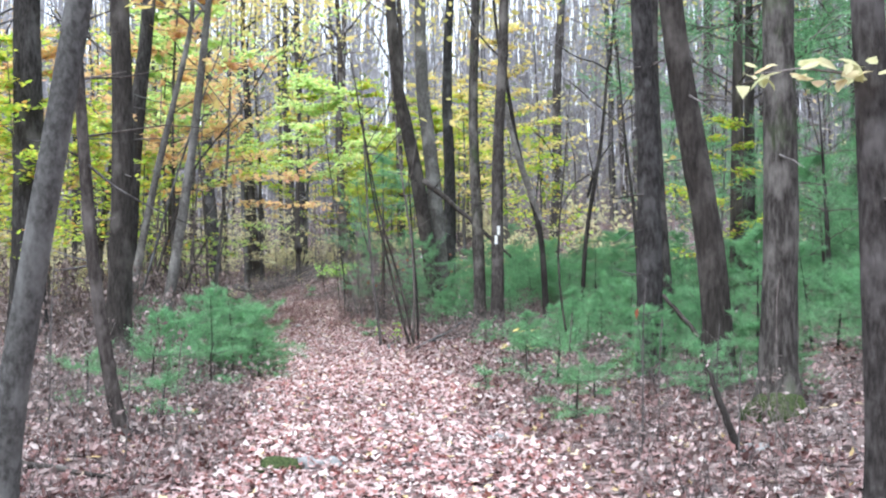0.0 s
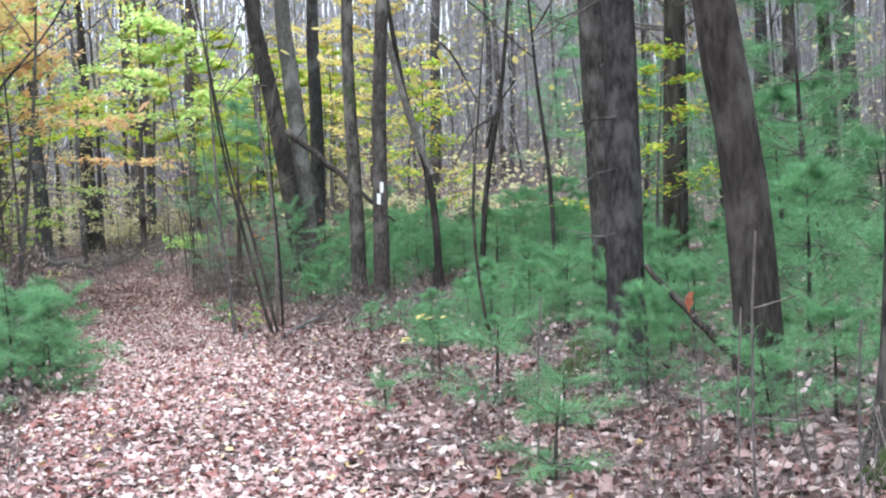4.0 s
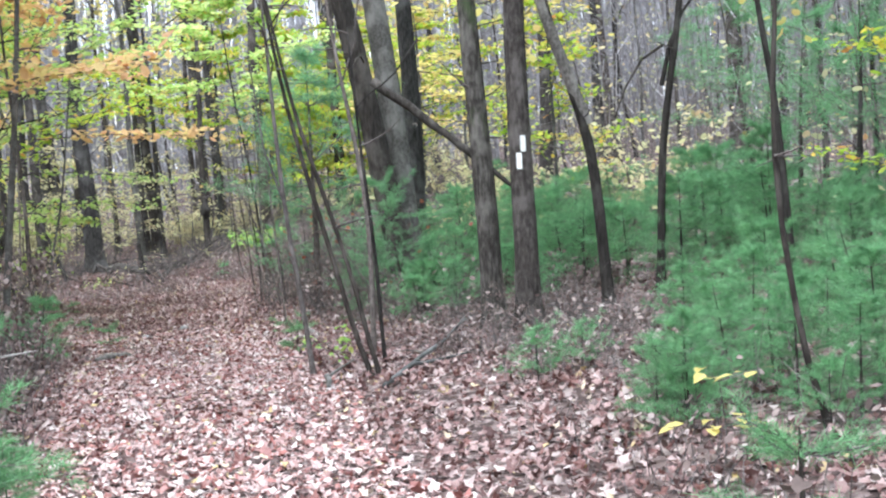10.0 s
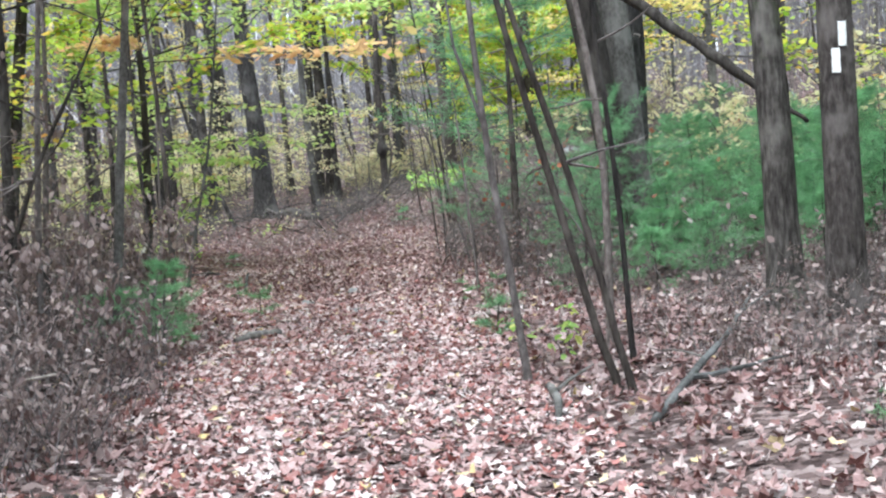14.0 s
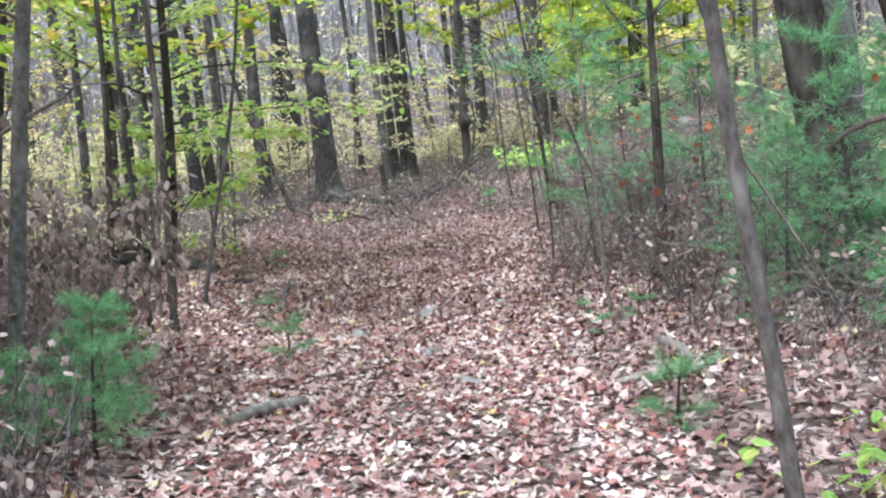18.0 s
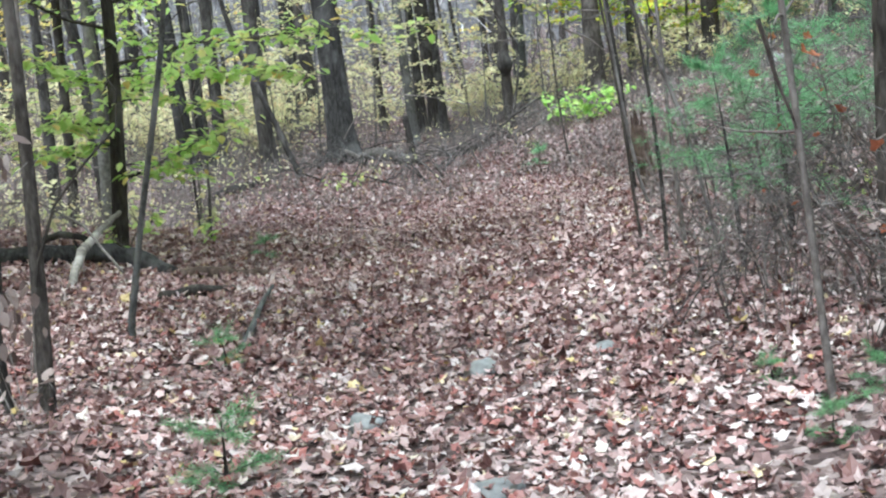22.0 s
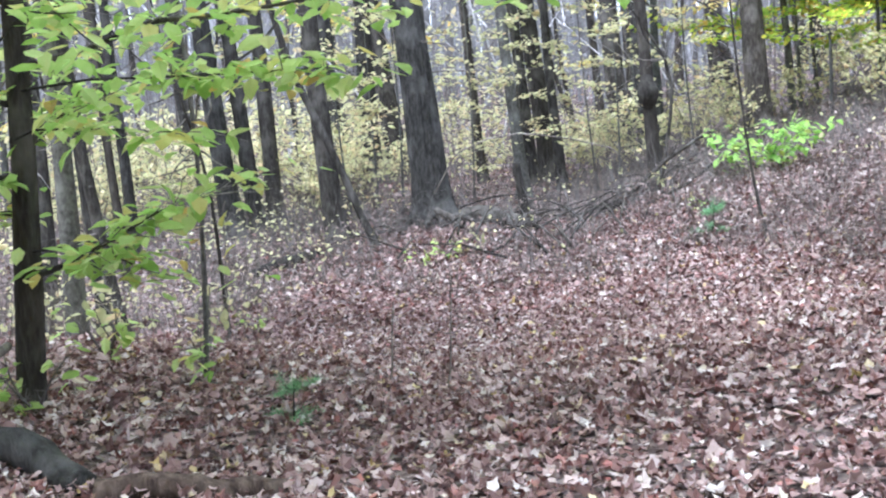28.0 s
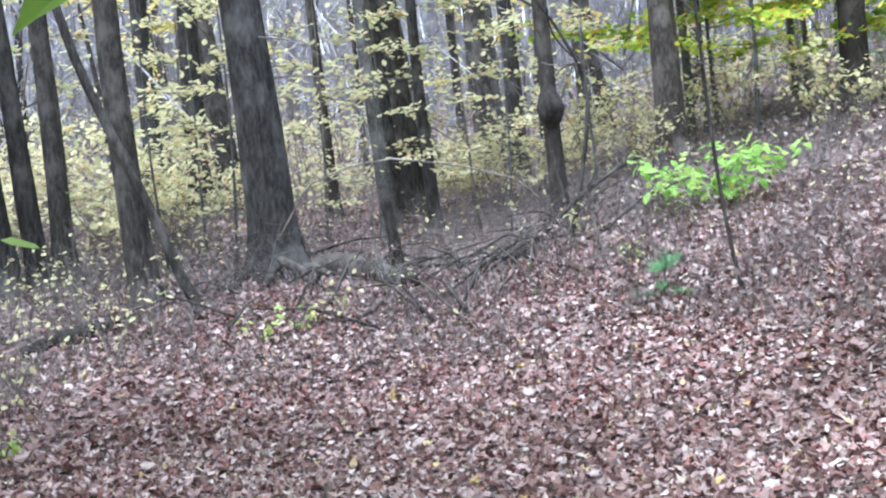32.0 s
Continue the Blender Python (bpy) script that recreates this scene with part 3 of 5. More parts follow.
# The pale upper bark of the bent tree, the crooked boughs of its neighbour, the stubs of the brown pine.
lp = np.array([(-0.1, 0.02, 1.92), (-0.17, 0.02, 2.1), (-0.27, 0.025, 2.4), (-0.38, 0.03, 2.75), (-0.5, 0.04, 3.16), (-0.66, 0.05, 3.8), (-0.82, 0.06, 4.4)])
part("pale_bark", mesh_from("pale_bark", *tube(lp, (0.05, 0.062, 0.062, 0.06, 0.058, 0.054, 0.04), 10, 0.03), DEADWOOD, True), bent, "pale bare upper stem")
for way, r in ((((0.16, 0.0, 2.3), (0.28, 0.02, 2.75), (0.45, 0.05, 3.1), (0.68, 0.05, 3.4)), 0.03), (((0.2, 0.0, 2.75), (-0.05, 0.0, 2.6), (-0.25, 0.0, 2.3), (-0.4, 0.0, 1.95)), 0.018)):
    part("bough", mesh_from("bough", *tube(np.array(way), np.linspace(r, r * 0.4, 4), 6), BARK_DARK), crooked, "crooked bare bough")
for way, r in ((((-0.05, -0.05, 1.92), (-0.2, -0.08, 1.91), (-0.32, -0.08, 1.88)), 0.014), (((-0.05, -0.05, 1.56), (-0.22, -0.1, 1.52), (-0.36, -0.12, 1.42)), 0.009), (((-0.05, -0.05, 1.1), (-0.2, -0.1, 1.08), (-0.36, -0.1, 1.07)), 0.007)):
    part("dead_branch", mesh_from("dead_branch", *tube(np.array(way), np.linspace(r, r * 0.5, 3), 6), BARK_PINE), stubbed, "broken dead stub")
# Long dead boughs of the leaning young pine.
for way in (((-0.3, 0, 2.1), (-0.02, -0.1, 1.88), (0.22, -0.15, 1.74), (0.48, -0.2, 1.62), (0.75, -0.2, 1.5)), ((-0.33, 0, 2.7), (0.0, 0.1, 2.72), (0.35, 0.15, 2.8)), ((-0.3, 0, 2.26), (0.05, 0.1, 2.32), (0.3, 0.15, 2.36), (0.62, 0.2, 2.34)), ((-0.28, 0, 2.1), (-0.5, -0.1, 2.22), (-0.7, -0.1, 2.24)), ((-0.2, 0, 1.88), (-0.4, 0.1, 1.82), (-0.6, 0.1, 1.86))):
    part("dead_branch", mesh_from("dead_branch", *tube(np.array(way), np.linspace(0.011, 0.003, len(way)), 5), BARK_PINE), young_pine, "long bare dead bough")
# The spray of yellow leaves that hangs over the trail near its start.
lp = np.array([(0.0, -0.05, 2.06), (-0.2, -0.1, 2.1), (-0.42, -0.14, 2.12), (-0.68, -0.2, 2.08)])
part("bough", mesh_from("bough", *tube(lp, (0.01, 0.008, 0.005, 0.003), 5), TWIG), piece(roadside, "trunk"))
c = np.concatenate([lp[1:], (lp[1:] + lp[:-1]) / 2])[rng.integers(0, 6, 34)] + rng.normal(0, 1, (34, 3)) * (0.09, 0.07, 0.035)
tagged(part("leaf_mass", mesh_from("leaf_mass", *leaves(c, 0.1, 0.3, 0.3, "oval"), LEAF_PALE), piece(roadside, "trunk"), "spray of pale yellow leaves"), kind="stuff")

stem(-4.6, 21.1, 0.014, bends=[(-0.06, 0.05, 0.3), (-0.02, 0.08, 0.7), (-0.22, 0.1, 1.0), (-0.55, 0.12, 1.12)], height=1.6, mat=BARK_DARK, label="crooked dark bare stem at the edge of the scrub")
stem(-4.9, 20.7, 0.016, bends=[(0.1, 0.05, 0.8), (0.5, 0.08, 1.7), (0.9, 0.1, 2.2)], height=2.6, mat=BARK_DARK, label="crooked dark bare stem at the edge of the scrub")

stem(-5.19, 39.68, 0.02, bends=[(0.15, 0.04, 0.6), (0.3, 0.09, 1.26), (0.35, 0.11, 1.65), (0.08, 0.07, 1.92), (-0.21, 0.02, 2.3)], height=2.9, mat=BARK_DARK, label="crooked dark bare stem doubled back on itself")
for x, y, h in ((1.5, 8.4, 0.9), (1.25, 7.6, 1.2), (1.85, 8.1, 0.8), (1.0, 9.9, 0.9), (1.7, 6.9, 0.7), (2.1, 7.5, 1.1), (-2.1, 7.4, 0.8), (-2.9, 8.3, 1.3), (-3.3, 9.4, 1.0), (-2.2, 9.2, 0.7), (-6.04, 31.77, 0.5), (-5.62, 31.53, 0.6), (-7.45, 32.6, 1.0), (-7.1, 31.6, 0.5), (-5.63, 36.5, 0.5), (-4.81, 35.57, 0.45), (-7.1, 37.1, 0.4)):
    stem(x, y, 0.0042, bends=[(0.04, 0.02, 0.35 * h), (0.0, 0.05, 0.7 * h), (0.05, 0.06, 0.9 * h)], height=h, mat=TWIG, label="thin bare seedling standing in the leaf litter")

# The two blazes, painted on the bark that faces the trail.
def blaze(dx, z0, z1):
    """A strip of paint that follows the round of the trunk."""
    a = np.linspace(-0.22, 0.22, 5) + dx
    zs = np.linspace(z0, z1, 6)
    r = 0.119
    v = np.array([(0.03 * z + 0.012 * np.sin(z * 0.9 + 0.86 * 3) * z + r * np.sin(b) + rng.normal(0, 0.0012), 0.034 * z - r * np.cos(b), z + rng.normal(0, 0.0015)) for z in zs for b in a])
    f = np.array([(i * 5 + j, i * 5 + j + 1, i * 5 + j + 6, i * 5 + j + 5) for i in range(5) for j in range(4)])
    part("blaze", mesh_from("blaze", v, f, PAINT), piece(blazed, "trunk"), "white painted trail blaze")


blaze(0.12, 1.70, 1.855)
blaze(-0.26, 1.535, 1.69)


# ---- white pine saplings ----
def pine(height, seed_shift, reach=0.5, low=0.1, per=34, thin=0.0027, ln=0.105):
    """A young white pine: stem, whorled boughs bare near the stem, and brushes of soft needles at their ends."""
    ob = new("pine_sapling")
    bend = rng.normal(0, 0.06, 2)
    zz = np.linspace(0, height, 8)
    pts = np.stack([bend[0] * (zz / height) ** 2, bend[1] * (zz / height) ** 2, zz], 1)
    part("stem", mesh_from("stem", *tube(pts, np.linspace(0.012 + 0.01 * height, 0.004, 8), 6), BARK_PINE), ob)
    boughs, tip, way = [], [], []
    z = 0.12 * height + low
    while z < height:
        base = np.array([np.interp(z, zz, pts[:, 0]), np.interp(z, zz, pts[:, 1]), z])
        length = min(reach * height, (height - z) * 0.8 + 0.2)
        for k in range(5):
            if rng.random() < 0.14:
                continue
            a = k * 1.257 + z * 9 + rng.normal(0, 0.25) + seed_shift
            lp = limb_points(base, (np.cos(a), np.sin(a), rng.uniform(0.0, 0.5)), length * rng.uniform(0.45, 1.2), 0.2, 4)
            boughs.append(tube(lp, np.linspace(0.006, 0.002, 5), 4))
            for i in range(1, 5):
                d = lp[i] - lp[i - 1]
                d /= np.linalg.norm(d)
                if i > 1:
                    tip.append(lp[i]), way.append(d)
                for s in (-1, 1):
                    if i > 1 or rng.random() < 0.5:
                        e = d + s * 0.9 * np.cross(d, (0, 0, 1)) + rng.normal(0, 0.2, 3) + (0, 0, 0.15)
                        e /= np.linalg.norm(e)
                        q = lp[i] + e * length * rng.uniform(0.15, 0.36)
                        boughs.append(tube(np.array([lp[i], q]), (0.003, 0.0015), 3))
                        tip.append(q), way.append(e)
        z += rng.uniform(0.17, 0.3)
    tip.append(pts[-1]), way.append(np.array([0, 0, 1.0]))
    tagged(part("bough_mass", mesh_from("bough_mass", *joined(boughs), TWIG), ob), kind="stuff")
    tip, way = np.repeat(np.array(tip), per, 0), np.repeat(np.array(way), per, 0)
    d = way * 0.7 + rng.normal(0, 0.6, tip.shape)
    d /= np.linalg.norm(d, axis=1)[:, None]
    tip = tip - way * rng.uniform(-0.02, 0.1, len(tip))[:, None] + rng.normal(0, 0.015, tip.shape)
    side = np.cross(d, rng.normal(0, 1, d.shape))
    side /= np.linalg.norm(side, axis=1)[:, None]
    ln = ln * rng.uniform(0.72, 1.27, len(tip))[:, None]
    v = np.stack([tip - side * thin, tip + side * thin, tip + d * ln], 1).reshape(-1, 3)
    needles = part("needle_mass", mesh_from("needle_mass", v, np.arange(len(v)).reshape(-1, 3), NEEDLES), ob)
    tagged(needles, kind="stuff")
    return tagged(ob, "young white pine with soft green needles in the undergrowth", "pine sapling", "pine saplings")


PINES = [pine(1.7, 0), pine(1.5, 2, 0.6), pine(2.1, 4, 0.42), pine(1.2, 5, 0.65), pine(0.5, 1, 0.6, 0.04, 24, 0.0018, 0.075), pine(2.5, 3, 0.34, 0.7, 20, 0.0026), pine(2.2, 0.5, 0.4, 0.5, 20, 0.0026)]
used = set()


def put(kinds, k, x, y, scale=1.0, lift=0.0):
    """Sets the first of a kind in its place, and copies of it after that."""
    ob = kinds[k % len(kinds)]
    m = Matrix.LocRotScale((x, y, z_at(x, y) - 0.02 + lift), Euler((rng.normal(0, 0.05), rng.normal(0, 0.05), rng.uniform(0, 6.28))), (scale,) * 3)
    if ob.name in used:
        return copy_thing(ob, m)
    used.add(ob.name)
    ob.matrix_basis = m
    return ob


def patch(kinds, n, x0, x1, y0, y1, s0, s1, keep=None):
    """Scatters n of some kinds over a stretch of the plan."""
    made = 0
    while made < n:
        x, y = rng.uniform(x0, x1), rng.uniform(y0, y1)
        if (keep and not keep(x - float(trail_x(y)), y)) or math.hypot(x - 0.9, y - 14.2) < 0.6:
            continue
        put(kinds, int(rng.integers(0, 99)), x, y, rng.uniform(s0, s1))
        made += 1


BIG, SEEDLING, TALL = PINES[:4], PINES[4:5], PINES[5:]
patch(BIG, 8, -3.5, -2.5, 13.1, 14.9, 0.6, 0.84)
patch(BIG, 2, -6.2, -4.6, 17, 19.5, 0.5, 0.7)
patch(BIG, 6, 1.6, 2.9, 9.0, 11.4, 0.5, 0.75)
patch(BIG, 14, 0.9, 2.6, 13.2, 18.0, 0.35, 0.6)
patch(BIG, 10, 2.2, 4.4, 14.0, 21.0, 0.6, 0.9)
patch(BIG, 5, 2.4, 4.6, 12.5, 17.5, 0.8, 1.1)
patch(BIG, 4, 0.75, 1.35, 14.3, 16.2, 0.4, 0.55)
patch(BIG, 24, 1.2, 6.2, 22.3, 27.5, 0.9, 1.3)
patch(BIG, 6, 1.6, 3.4, 18.2, 21.0, 0.4, 0.6)
patch(BIG, 10, -0.6, 4.5, 26.0, 30.0, 0.9, 1.3, lambda u, y: u > 2.6)
patch(TALL, 2, -1.2, 1.0, 24.2, 28.4, 0.65, 0.8, lambda u, y: 1.85 < u < 4.4)
patch(BIG, 12, 0.5, 8, 29, 38, 0.7, 1.2)
patch(BIG, 9, 4.0, 8.0, 17.5, 23, 0.9, 1.4)
patch(BIG, 7, 3.1, 5.2, 11.0, 14.5, 0.8, 1.2)
patch(BIG, 5, 5.0, 9.0, 16, 27, 1.7, 2.3)
patch(TALL, 7, 6.0, 14.0, 20, 36, 1.8, 2.8)
patch(TALL, 4, 4.6, 8.5, 14, 24, 1.6, 2.4)
patch(BIG, 2, 1.7, 2.8, 12.6, 14.0, 0.6, 0.8)
patch(BIG, 3, -1.6, 0.6, 30.5, 33, 0.7, 1.0)
patch(BIG, 5, -0.7, 1.7, 22.4, 25.0, 0.7, 0.95)
patch(BIG, 9, -0.9, 1.3, 22.5, 24.9, 0.5, 0.75)
patch(BIG, 3, -12, -7.5, 9, 16, 0.7, 1.1)
patch(BIG, 2, -5.4, -4.8, 18.3, 19.6, 0.5, 0.65)
put(BIG, 3, -0.2, 47.0, 1.0)
for x, y, s, k in ((-1.5, 26.4, 0.78, 0), (-1.75, 28.4, 0.85, 1), (-0.75, 24.5, 0.68, 1), (-1.0, 29.2, 1.0, 1)):
    put(TALL, k, x, y, s)
for x, y, s, k in ((-4.1, 21.75, 0.72, 0), (-4.35, 21.3, 0.55, 1), (-4.3, 22.3, 0.5, 0), (-2.35, 14.2, 0.66, 1), (-2.25, 15.0, 0.4, 0), (-2.75, 14.3, 0.62, 2), (-2.7, 15.9, 0.42, 1), (0.55, 17.6, 0.42, 1)):
    put(BIG, k, x, y, s)
for x, y, s in ((1.06, 9.72, 0.9), (1.1, 11.84, 1.3), (1.35, 10.8, 0.8), (-4.1, 24.6, 0.6), (-6.25, 30.9, 0.5), (-5.7, 24.9, 0.4), (-4.46, 37.6, 0.7), (0.4, 12.6, 0.6),
                (-2.4, 9.6, 0.9), (-2.9, 11.2, 1.2), (-3.2, 10.2, 1.0), (0.9, 13.4, 1.0), (-0.9, 24.2, 0.6), (-1.5, 22.2, 0.7), (-2.6, 12.6, 1.1), (-4.9, 26.6, 0.45), (-1.95, 25.0, 0.35), (-1.7, 25.4, 0.4), (-2.1, 25.7, 0.3)):
    put(SEEDLING, 0, x, y, s)


# ---- leafy young trees ----
def leafy(height, reach, low, count, leaf, size, radius, name, label, category="tree", mat=None, boughs=16, group="", extra=None, bias=0.0, shape="plain", lean=None, short=1.0):
    """A young broadleaf: slim stem, level boughs in tiers, and leaves laid flat along the twigs."""
    ob = new(name)
    zz = np.linspace(-0.1, height, 12)
    lean = lean or rng.normal(0, 0.03, 2)
    pts = np.stack([lean[0] * zz + 0.05 * np.sin(zz), lean[1] * zz, zz], 1)
    part("trunk", mesh_from("trunk", *tube(pts, np.linspace(radius * 1.25, 0.006, 12), 8, 0.03), mat or BARK_BEECH, True), ob)
    spots = []
    limbs = list(extra or ())
    for i in range(boughs):
        z = low + (height - low) * (i + rng.uniform(0, 0.8)) / boughs
        a = i * 2.4 + rng.normal(0, 0.4)
        k = np.clip((height - z) / (height - low) * 1.3, 0.25, 1.0)
        k *= short if z < 1.75 else 1.0
        b = np.array([np.interp(z, zz, pts[:, 0]), np.interp(z, zz, pts[:, 1]), z * 0.96])
        limbs.append(limb_points(b, (np.cos(a), np.sin(a), rng.uniform(0.02, 0.4)), reach * k * rng.uniform(0.7, 1.15) * (1 + bias * np.cos(a) * (z > 2.5)), 0.1, 6))
        limbs[-1][:, 2] = np.maximum(limbs[-1][:, 2], z * 0.96 - 0.08)
    twigs = []
    for i, lp in enumerate(limbs):
        own = 1.1 if extra and i < len(extra) else reach
        part("bough", mesh_from("bough", *tube(lp, np.linspace(radius * (0.13 if own == 1.1 else 0.3), 0.003, len(lp)), 5), mat or BARK_BEECH), ob)
        for j in range(2, len(lp)):
            d = lp[j] - lp[j - 1]
            for s in (-1, 1):
                e = d / np.linalg.norm(d) + s * 1.1 * np.cross(d / np.linalg.norm(d), (0, 0, 1))
                tp = limb_points(lp[j], e + (0, 0, rng.normal(0, 0.1)), own * rng.uniform(0.16, 0.32), 0.12, 3)
                twigs.append(tube(tp, np.linspace(0.004, 0.0015, 4), 3))
                spots.append(tp)
            spots.append(np.linspace(lp[j - 1], lp[j], 5))
    tagged(part("twig_mass", mesh_from("twig_mass", *joined(twigs), TWIG), ob), kind="stuff")
    flat = np.concatenate(spots)
    c = flat[rng.integers(0, len(flat), count)] + rng.normal(0, 1, (count, 3)) * (0.09, 0.09, 0.035)
    tagged(part("leaf_mass", mesh_from("leaf_mass", *leaves(c, size * (1.2 if shape == "plain" else 1), 0.28, 0.3, shape), leaf), ob), kind="stuff")
    return tagged(ob, label, category, group)


def stand(ob, x, y, rz=0.0, scale=1.0):
    ob.matrix_basis = Matrix.LocRotScale((x, y, z_at(x, y) - 0.02), Euler((0, 0, rz)), (scale,) * 3)
    used.add(ob.name)
    return ob


low_boughs = [np.array([(0.05, 0, 1.6), (0.6, -0.1, 1.6), (1.1, -0.22, 1.55), (1.45, -0.29, 1.52), (1.7, -0.36, 1.5), (1.92, -0.44, 1.48)]),
              np.array([(0.05, 0, 1.36), (0.4, -0.28, 1.38), (0.8, -0.5, 1.34), (1.25, -0.55, 1.28)]),
              np.array([(0.05, 0, 1.85), (0.5, -0.4, 1.9), (0.9, -0.75, 1.8), (1.2, -1.0, 1.62)]),
              np.array([(0.04, 0, 0.8), (0.35, -0.08, 0.82), (0.65, -0.14, 0.76), (0.85, -0.19, 0.68)])]
stand(leafy(7.5, 2.9, 0.7, 6600, LEAF_LIME, 0.105, 0.062, "beech_tree", "young beech holding lime-green leaves over the trail", mat=BARK_DARK, boughs=34, extra=low_boughs, bias=0.65, shape="oval", short=0.28), -7.52, 30.55)
stand(leafy(8.2, 3.5, 3.5, 7000, LEAF_LIME, 0.12, 0.03, "beech_tree", "slim dark-stemmed beech with lime-green leaves high over the trail", mat=BARK_DARK, boughs=24, bias=0.6, lean=(0.003, 0.089)), -6.8, 27.42)
paired = stand(leafy(6.5, 2.2, 2.7, 1700, LEAF_ORANGE, 0.11, 0.03, "maple_tree", "slender dark maple with thin orange leaves, one of a close pair", mat=BARK_PINE, boughs=12, bias=0.3, lean=(-0.05, 0.1)), -5.33, 25.5)
lp = np.array([(0.01, 0.02, 0.6), (0.03, 0.03, 0.71), (0.11, 0.09, 0.96), (0.25, 0.16, 1.14), (0.39, 0.23, 1.29), (0.4, 0.25, 1.45), (0.33, 0.25, 1.57)])
part("bough", mesh_from("bough", *tube(lp, np.linspace(0.009, 0.004, 7), 6), BARK_DARK), paired, "curved bare bough")
stand(leafy(7.5, 2.3, 2.6, 2500, LEAF_ORANGE, 0.115, 0.042, "maple_tree", "slim maple with soft orange leaves above the brown scrub", mat=BARK_OAK, boughs=16, lean=(0.035, 0.035)), -5.25, 21.52)
stand(leafy(6.8, 2.3, 3.3, 2600, LEAF_LIME, 0.12, 0.022, "beech_tree", "thin leaning beech with lime-green leaves above the bend", mat=BARK_DARK, boughs=15, lean=(-0.1, 0.045)), -2.9, 32.5)
second = stand(leafy(8.5, 3.0, 2.6, 5200, LEAF_YELLOW, 0.125, 0.07, "beech_tree", "slim beech with tiers of yellowing leaves", boughs=22, bias=0.5), -9.0, 33.2)
third = stand(leafy(8.0, 2.7, 2.2, 2200, LEAF_GOLD, 0.11, 0.07, "maple_tree", "slim maple in thin golden leaf", boughs=20), 1.6, 33.0)
fourth = stand(leafy(7.0, 2.4, 2.7, 3000, LEAF_ORANGE, 0.11, 0.05, "maple_tree", "slim maple with orange leaves"), -9.6, 27.6)
small = stand(leafy(4.5, 1.6, 1.2, 1300, LEAF_YELLOW, 0.09, 0.03, "beech_tree", "thin young beech with a few yellow leaves"), -7.2, 23.5)
edge = stand(leafy(4.6, 1.9, 1.0, 3000, LEAF_YELLOW, 0.1, 0.028, "beech_sapling", "young beech with tiers of olive-yellow leaves on the bank", boughs=16), -2.2, 44.3)
wisp = stand(leafy(3.6, 1.1, 0.6, 420, LEAF_PALE, 0.085, 0.016, "maple_sapling", "wispy sapling with a few pale yellow leaves between the oaks", boughs=10), -8.9, 41.2)
def copies_of(rows):
    """Sets copies of young trees at x, y, turned and scaled."""
    for ob, x, y, a, s in rows:
        copy_thing(ob, Matrix.LocRotScale((x, y, z_at(x, y) - 0.02), Euler((0, 0, a)), (s,) * 3))


# The wispy saplings at the bend, the woods to either side, the woods ahead.
copies_of(((edge, -2.95, 43.3, 0.4, 0.85), (edge, -3.3, 46.2, 1.0, 1.05), (edge, -1.2, 42.9, 2.0, 0.8), (edge, -0.4, 45.5, 3.0, 1.1), (edge, -2.9, 48.5, 4.0, 1.2), (wisp, -8.3, 43.0, 1.0, 1.1), (wisp, -9.6, 42.2, 2.0, 1.0),
           (wisp, -7.2, 41.5, 3.0, 0.8), (wisp, -6.4, 43.2, 4.0, 1.0), (wisp, -10.8, 41.0, 5.0, 1.1), (wisp, -5.9, 41.8, 0.5, 0.8), (wisp, -4.9, 43.0, 2.5, 0.9), (wisp, -9.3, 40.2, 3.7, 0.8),
           (wisp, -7.8, 44.5, 5.5, 1.2), (second, -5.6, 45.6, 4.1, 1.0)))
copies_of(((third, 0.6, 40.0, 3.3, 0.8), (second, -3.4, 47.5, 1.0, 0.9), (second, 0.8, 46.0, 5.2, 0.75), (second, -1.6, 48.5, 2.2, 0.75),
           (third, -12.5, 49.0, 2.2, 0.9), (fourth, -12.2, 25.6, 1.2, 1.0), (fourth, -11.5, 20.0, 3.9, 1.0), (third, -14.0, 33.0, 0.2, 0.9), (small, -5.9, 22.1, 2.0, 0.9), (small, -8.6, 26.0, 4.0, 1.1),
           (small, 2.2, 27.5, 1.0, 1.0), (small, 4.6, 19.4, 3.0, 0.8)))
copies_of(((third, -16.0, 42.0, 5.0, 0.8), (small, -6.3, 17.0, 5.5, 1.0), (second, -13.0, 14.0, 1.0, 0.9), (small, 0.4, 43.4, 1.4, 1.2),
           (small, 2.0, 43.6, 2.9, 1.3), (second, -10.6, 28.6, 0.2, 0.85), (second, -0.6, 44.6, 3.2, 0.7), (third, -1.0, 52.0, 0.2, 1.0), (third, -7.0, 56.0, 2.2, 1.1), (second, -11.6, 24.0, 0.0, 0.8),
           (small, -8.2, 20.5, 1.0, 1.0)))


